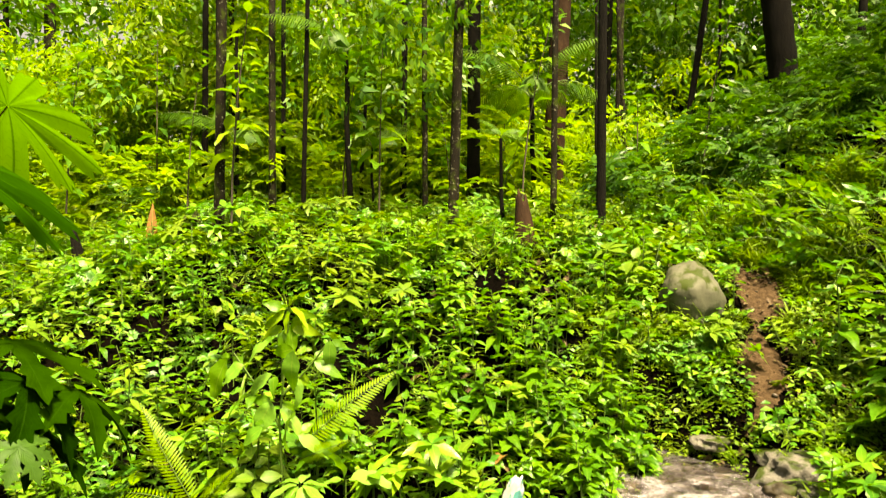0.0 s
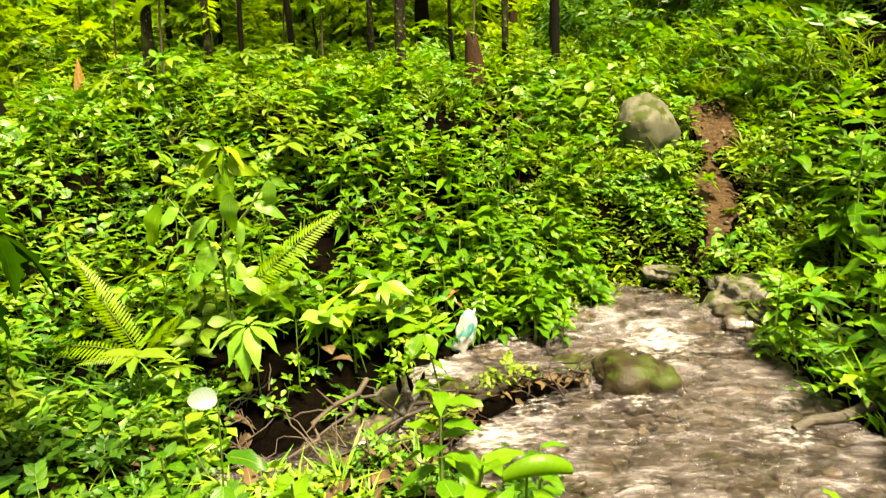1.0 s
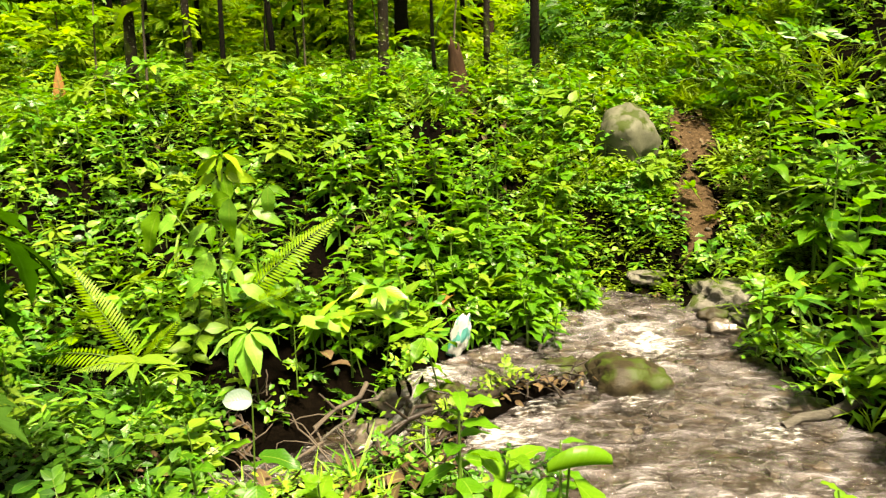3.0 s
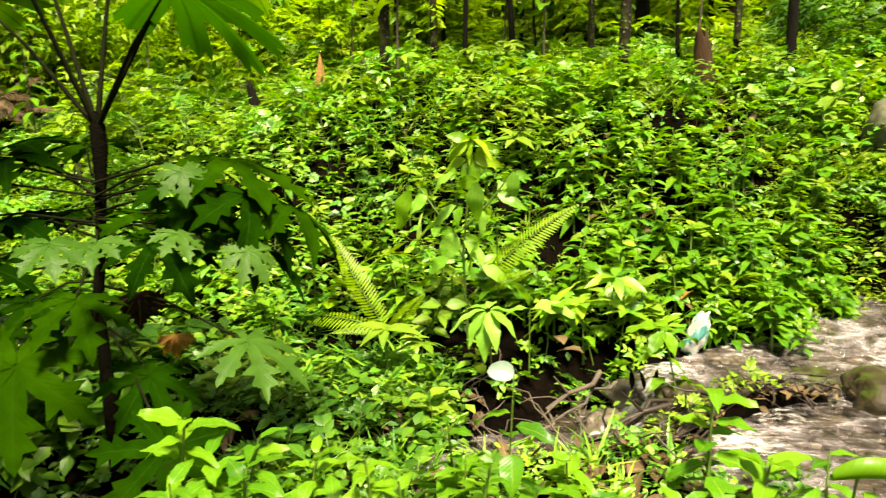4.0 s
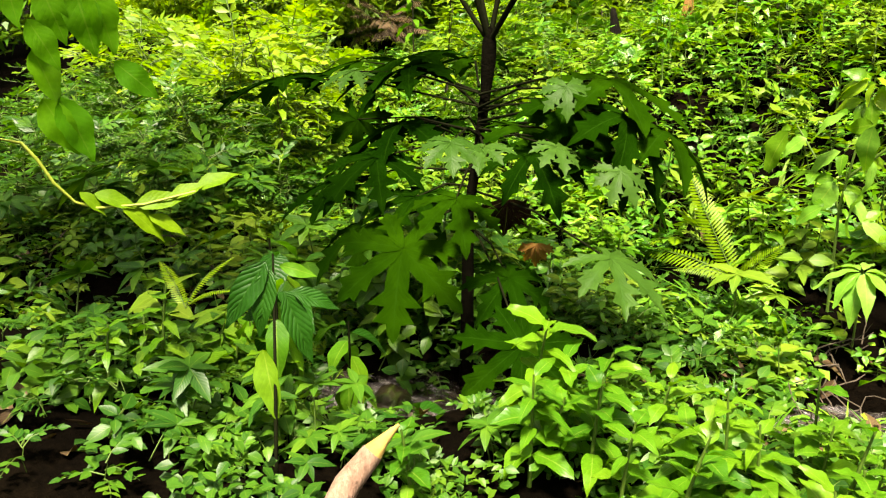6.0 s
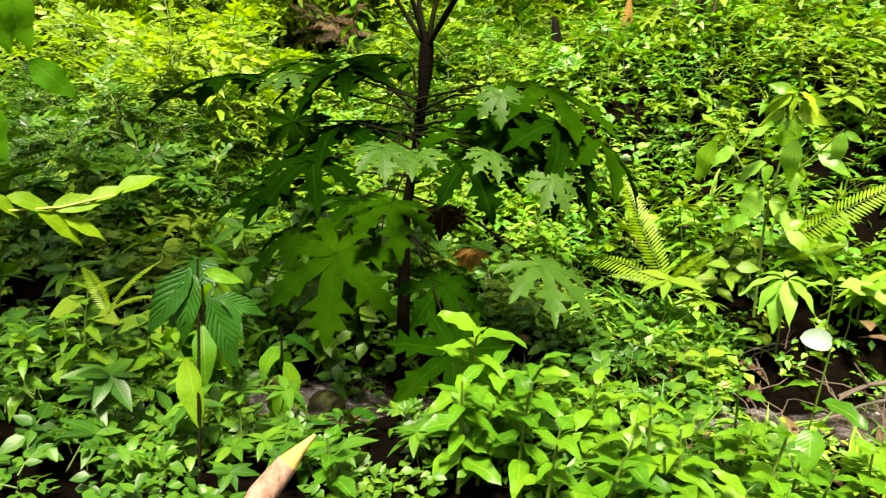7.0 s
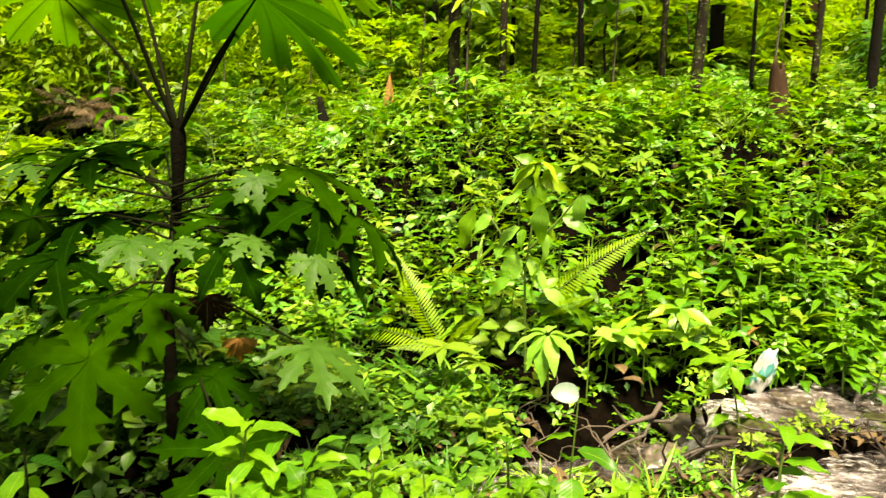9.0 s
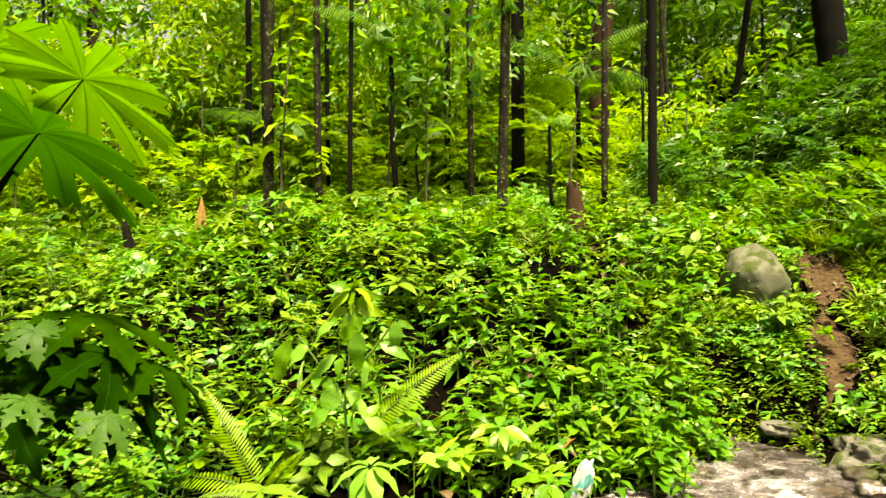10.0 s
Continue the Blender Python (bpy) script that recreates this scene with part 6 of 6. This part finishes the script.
stuff("dam_litter", spread([leaf(0.06, 0.03, 3, 0.3, 0.2, "ovate"), leaf(0.045, 0.025, 3, -0.3, 0.3, "ovate")], on_bar(170, 72) + (0, 0, 0.04), 72, tilt=22), [mat_dry], "dead brown leaves caught on the branches", "leaf litter")
for k, (x, y, z) in enumerate(on_bar(22, 73, 0.06)):
    w, ln = 0.4 + 1.9 * ((k * 0.618) % 1), 0.09 + 0.09 * ((k * 0.37) % 1)
    stick("dry_twig", (x - ln * math.cos(w), y - ln * math.sin(w), z + 0.03), (x + ln * math.cos(w), y + ln * math.sin(w), z + 0.07), 0.0055, 0.003, 170 + k, mat_wet_twig, "thin wet twig caught on the debris", 0.02, "twigs on the debris", 5, forks=1)
for x, y, w in ((0.06, 4.02, 10), (0.12, 4.03, 40), (0.17, 4.06, -15)):
    whole("hanging_dead_leaf", mesh_of("hanging_dead_leaf", leaf(0.1, 0.03, 5, 0.4, 0.3, "lance"), [mat_soil]), "black shrivelled leaf over the small fall", "dead leaf", "shrivelled leaves", m=aim(w, 80, 0, (x, y, -0.03)))
r = np.random.default_rng(77)
for k in range(48):
    x, y = r.uniform(-0.95, 0.05), r.uniform(3.1, 4.15)
    a = (x, y, float(land(x, y)) + 0.01)
    w = r.uniform(0, 6.28)
    ln = r.uniform(0.2, 0.5)
    e = (x + ln * math.cos(w), y + ln * math.sin(w), max(float(land(x + ln * math.cos(w), y + ln * math.sin(w))) + 0.01, a[2] + r.uniform(-0.05, 0.2)))
    stick("dry_twig", a, e, 0.005, 0.0025, 200 + k, mat_twig, "thin dry twig in the dark gully", 0.02, "twigs in the gully", 5, forks=int(r.integers(0, 2)))
for k in range(22):
    x, y, w, ln = r.uniform(-5.6, -2.6), r.uniform(1.7, 3.0), r.uniform(0, 6.28), r.uniform(0.25, 0.7)
    u, v = x + ln * math.cos(w), y + ln * math.sin(w)
    stick("dry_twig", (x, y, float(land(x, y)) + 0.01), (u, v, float(land(u, v)) + r.uniform(0.02, 0.25)), 0.006, 0.003, 350 + k, mat_twig, "thin dry twig among the gully plants", 0.03, "twigs in the gully", 5, forks=1)


def stump(name, x, y, z, height, radius, lean, seed, mat, label):
    """A splintered stump: a hollow tube whose rim is broken into points."""
    r = np.random.default_rng(seed)
    sides, k = 20, 7
    jag = r.uniform(0.45, 1.0, sides)
    jag = (2 * jag + np.roll(jag, 1) + np.roll(jag, -1)) / 4
    a = np.linspace(0, 2 * np.pi, sides, endpoint=False)
    t = np.linspace(0, 1, k)
    rad = radius * (1.2 - 0.7 * t[:, None] + 0.07 * r.normal(size=(1, sides)))
    zz = t[:, None] * height * (jag[None] * t[:, None] + (1 - t[:, None]))
    out = np.stack([rad * np.cos(a) + lean[0] * zz, rad * np.sin(a) + lean[1] * zz, zz], -1)
    inn = np.stack([0.7 * rad * np.cos(a) + lean[0] * zz, 0.7 * rad * np.sin(a) + lean[1] * zz, zz - 0.01], -1)[::-1]
    v = np.concatenate([out, inn]).reshape(-1, 3)
    q = np.array([(i * sides + j, i * sides + (j + 1) % sides, (i + 1) * sides + (j + 1) % sides, (i + 1) * sides + j) for i in range(2 * k - 1) for j in range(sides)])
    return whole(name, mesh_of(name, (v, q, v[:, :2].copy(), np.zeros(len(q), int)), [mat]), label, "stump", m=pose(x, y, z))


stump("broken_stump", 0.56, 7.66, float(land(0.56, 7.66)) + 0.0, 0.58, 0.1, (-0.12, 0), 5, mat_bark_red, "splintered red-brown tree stump leaning on the slope")
stump("dead_stump", 0.0, 1.74, float(land(0.0, 1.74)) - 0.03, 0.64, 0.07, (0.02, 0.02), 6, mat_deadwood, "pale pinkish dead stump among near-bank plants")
stump("tree_stub", -3.78, 7.5, float(land(-3.78, 7.5)) - 0.05, 0.5, 0.07, (-0.25, 0), 7, mat_bark_silhouette, "dark leaning stub of a small tree")
stump("tree_stub", -2.75, 7.55, float(land(-2.75, 7.55)) - 0.05, 0.5, 0.16, (0.1, 0), 8, mat_bark, "grey fibrous stub at the foot of a palm")
stalk = thing("broken_stalk", "broken dry brown stalk with an orange tip", "stalk", at=(-0.93, 0.8, float(land(-0.93, 0.8)) - 0.02))
sz = stalk.matrix_basis.translation.z
part("stem", mesh_of("stem", tube([(0, 0, 0), (0.02, 0.08, 0.5 - sz), (0.05, 0.18, 0.675 - sz), (0.066, 0.225, 0.72 - sz)], 1, 1, 9, 0, [0.03, 0.028, 0.024, 0.02]), [mat_deadwood]), stalk)
part("tip", mesh_of("tip", tube([(0.066, 0.224, 0.719 - sz), (0.072, 0.245, 0.737 - sz), (0.08, 0.275, 0.757 - sz)], 0.019, 0.003, 9, 0), [mat_tip]), stalk, None, "orange-yellow torn tip")

# dead leaf heaps and single fallen leaves
whole("orange_leaf", mesh_of("orange_leaf", leaf(0.52, 0.11, 8, 0.5, 0.16, "ovate"), [mat_orange]), "withered orange leaf standing upright by a palm", "dead leaf", m=aim(20, 84, 0, (-3.24, 7.85, float(land(-3.24, 7.85)) - 0.07)))
heap = [moved(frond(0.6, 16, 0.16, 0.02, 0.6, 2, 0.5), aim(r.uniform(0, 360), r.uniform(-10, 50), 0, (*r.uniform(-0.25, 0.25, 2), r.uniform(0.05, 0.35)))) for _ in range(26)]
whole("dead_frond_heap", mesh_of("dead_frond_heap", joined(heap), [mat_dry, mat_twig]), "heap of withered brown palm fronds", "dead fronds", kind="stuff", m=pose(-7.6, 8.1, float(land(-7.6, 8.1)) + 0.36) @ Matrix.Scale(0.82, 4))
DEAD = [leaf(0.10, 0.05, 5, 0.6, 0.7, "ovate"), leaf(0.09, 0.035, 5, 0.8, -0.5, "lance"), leaf(0.12, 0.06, 5, 0.5, 1.0, "ovate")]
lie = np.concatenate([places(500, HILL, 41), places(90, (-1.2, 1.2, 2.6, 4.4), 42, gap=0.0), np.column_stack([bank, land(bank[:, 0], bank[:, 1])]), places(260, (-2.2, -0.1, 3.1, 4.4), 47, gap=-0.05), places(200, NEAR, 43), places(160, (-5.4, -3.2, 1.8, 3.0), 45, gap=-0.2), places(130, (1.4, 2.9, 5.1, 7.4), 44)]) + (0, 0, 0.02)
stuff("leaf_litter", spread(DEAD, lie, 41, tilt=25), [mat_dry], "fallen brown leaves on the soil", "leaf litter")
for x, y, z, yaw, m in ((0.35, 4.72, 0.3, 160, mat_orange), (0.3, 5.0, 0.22, 20, mat_dry), (0.33, 4.96, 0.12, 200, mat_dry), (-0.2, 4.25, 0.06, 90, mat_dry), (-0.3, 4.2, 0.12, 30, mat_dry)):
    whole("fallen_leaf", mesh_of("fallen_leaf", leaf(0.13, 0.07, 4, 0.5, 0.6, "ovate"), [m]), "curled brown fallen leaf by the water", "dead leaf", "fallen leaves", m=aim(yaw, 30, 0, (x, y, max(z, float(land(x, y)) + 0.02))))


# ---- pebbles under the water and stones at its edge ----
def pebble():
    g = np.linspace(-1, 1, 3)
    u, w = np.meshgrid(g, g)
    vs, qs, o = [], [], 0
    for ax in range(3):
        for sgn in (-1, 1):
            p = np.zeros((9, 3))
            p[:, ax], p[:, (ax + 1) % 3], p[:, (ax + 2) % 3] = sgn, u.ravel(), w.ravel()
            vs.append(p)
            f = np.array([(i * 3 + j, i * 3 + j + 1, (i + 1) * 3 + j + 1, (i + 1) * 3 + j) for i in range(2) for j in range(2)])
            qs.append((f if sgn > 0 else f[:, ::-1]) + o)
            o += 9
    v = np.concatenate(vs)
    v /= np.linalg.norm(v, axis=1)[:, None]
    v *= (1 + 0.15 * np.sin(v[:, :1] * 3 + 1) + 0.12 * np.sin(v[:, 1:2] * 4))
    return v * (0.05, 0.038, 0.018), np.concatenate(qs), v[:, :2].copy(), np.zeros(24, int)


PEBBLES = [pebble(), moved(pebble(), Matrix.Diagonal((0.6, 0.9, 1.1, 1))), moved(pebble(), Matrix.Diagonal((1.3, 1.0, 0.9, 1)))]
r = np.random.default_rng(88)
px, py = np.append(r.uniform(-0.4, 3.2, 2600), r.uniform(-6, 6, 2600)), np.append(r.uniform(2.3, 5.4, 2600), r.uniform(0.4, 3.4, 2600))
ok = wet_edge(px, py) < 0.1
px, py = px[ok], py[ok]
stuff("pebbles", spread(PEBBLES, np.stack([px, py, land(px, py) + 0.008], 1), 88, tilt=8, low=0.4, high=1.9), [mat_pebble], "brown and grey pebbles on the stream bed", "pebbles")
stones = [(0.42, 3.84, -0.02, 0.13, 0.08), (0.62, 4.02, -0.03, 0.12, 0.06), (0.55, 4.55, -0.03, 0.13, 0.05), (1.0, 4.4, -0.05, 0.16, 0.06), (0.1, 4.2, -0.12, 0.16, 0.1), (-0.05, 3.9, -0.22, 0.14, 0.1), (-2.25, 2.5, -0.3, 0.12, 0.09), (-2.0, 2.45, -0.3, 0.1, 0.08), (2.02, 4.78, 0.02, 0.12, 0.08)]
for k, (x, y, z, s, h) in enumerate(stones):
    rock("stream_stone", x, y, z, (s, s * 0.8, h), 20 + k, mat_rock_moss if k % 3 == 0 else mat_rock_wet, "wet dark stone in the stream" if k % 3 else "wet mossy stone in the stream", k * 47, "stones in the stream")


# ---- woven basket and plastic bag ----
basket = thing("basket", "brown woven basket standing on the stream bank", "basket", at=(2.2, 3.06, 0.07), turn=0)
basket.scale = (0.8, 0.8, 0.8)
key = np.array([(0.0, 0.10), (0.03, 0.185), (0.10, 0.205), (0.2, 0.195), (0.3, 0.165), (0.4, 0.125), (0.46, 0.11)])
hs = np.linspace(0, 0.46, 16)
prof = np.interp(hs, key[:, 0], key[:, 1])
part("lining", mesh_of("lining", tube([(0, 0, h) for h in hs], 1, 1, 24, 0, prof * 0.95), [mat_basket_dark]), basket, None, "dark inside of the basket")
for way in (1, -1):
    tw = way * np.linspace(0, 1.9, 16)
    line = np.stack([prof * np.cos(tw), prof * np.sin(tw), hs + 0.004], 1)
    strand = mesh_of("strand", tube(line, 0.0042, 0.0042, 5, 0), [mat_basket])
    for k in range(32):
        part("strand", strand, basket, pose(0, 0, 0.0015 * way, 0, 0, k * 360 / 32))
for h in (0.01, 0.46):
    rr = float(np.interp(h, key[:, 0], key[:, 1])) + 0.004
    ringp = [(rr * math.cos(t), rr * math.sin(t), h) for t in np.linspace(0, 2 * math.pi, 25)]
    part("rim", mesh_of("rim", tube(ringp, 0.011, 0.011, 6, 0), [mat_basket]), basket)
part("handle", mesh_of("handle", tube([(-0.1, 0, 0.46), (-0.09, 0, 0.56), (0, 0, 0.62), (0.09, 0, 0.56), (0.1, 0, 0.46)], 0.01, 0.01, 7, 0), [mat_twig]), basket)

bm = bmesh.new()
bmesh.ops.create_icosphere(bm, subdivisions=4, radius=1.0)
for v in bm.verts:
    p = v.co * 1.7 + Vector((3.1, 0.4, 1.7))
    k = 1 + 0.35 * noise.noise(p) + 0.16 * abs(noise.noise(p * 2.7)) + 0.06 * noise.noise(p * 7)
    v.co = Vector((v.co.x * 0.055 * k * (1.15 - 0.35 * v.co.z), v.co.y * 0.045 * k, v.co.z * 0.125 * k))
    v.co.x += 0.02 * v.co.z / 0.12
for f in bm.faces:
    f.smooth = True
me = bpy.data.meshes.new("plastic_bag")
bm.to_mesh(me)
bm.free()
me.materials.append(mat_bag)
whole("plastic_bag", me, "crumpled white and teal plastic bag at the waterline", "plastic bag", m=pose(0.4, 4.56, 0.12, 0, 8, 10) @ Matrix.Diagonal((0.82, 0.82, 1.02, 1)))


# ---- dead leaves and small stones on the footpath ----
r = np.random.default_rng(93)
x, y = r.uniform(1.6, 2.7, 420), r.uniform(5.1, 7.1, 420)
ok = off_line(x, y, TRACK) < 0.06
x, y = x[ok], y[ok]
stuff("path_litter", spread([leaf(0.05, 0.025, 3, 0.3, 0.2, "ovate"), leaf(0.035, 0.02, 3, -0.3, 0.3, "ovate")], np.stack([x, y, land(x, y) + 0.045], 1), 93, tilt=14), [mat_dry], "small dead leaves on the footpath", "leaf litter")
stuff("path_stones", spread([moved(p, Matrix.Scale(0.5, 4)) for p in PEBBLES], np.stack([x, y, land(x, y) + 0.035], 1)[::3], 94, tilt=10, low=0.3, high=1.2), [mat_pebble], "small stones in the path's earth", "stones")
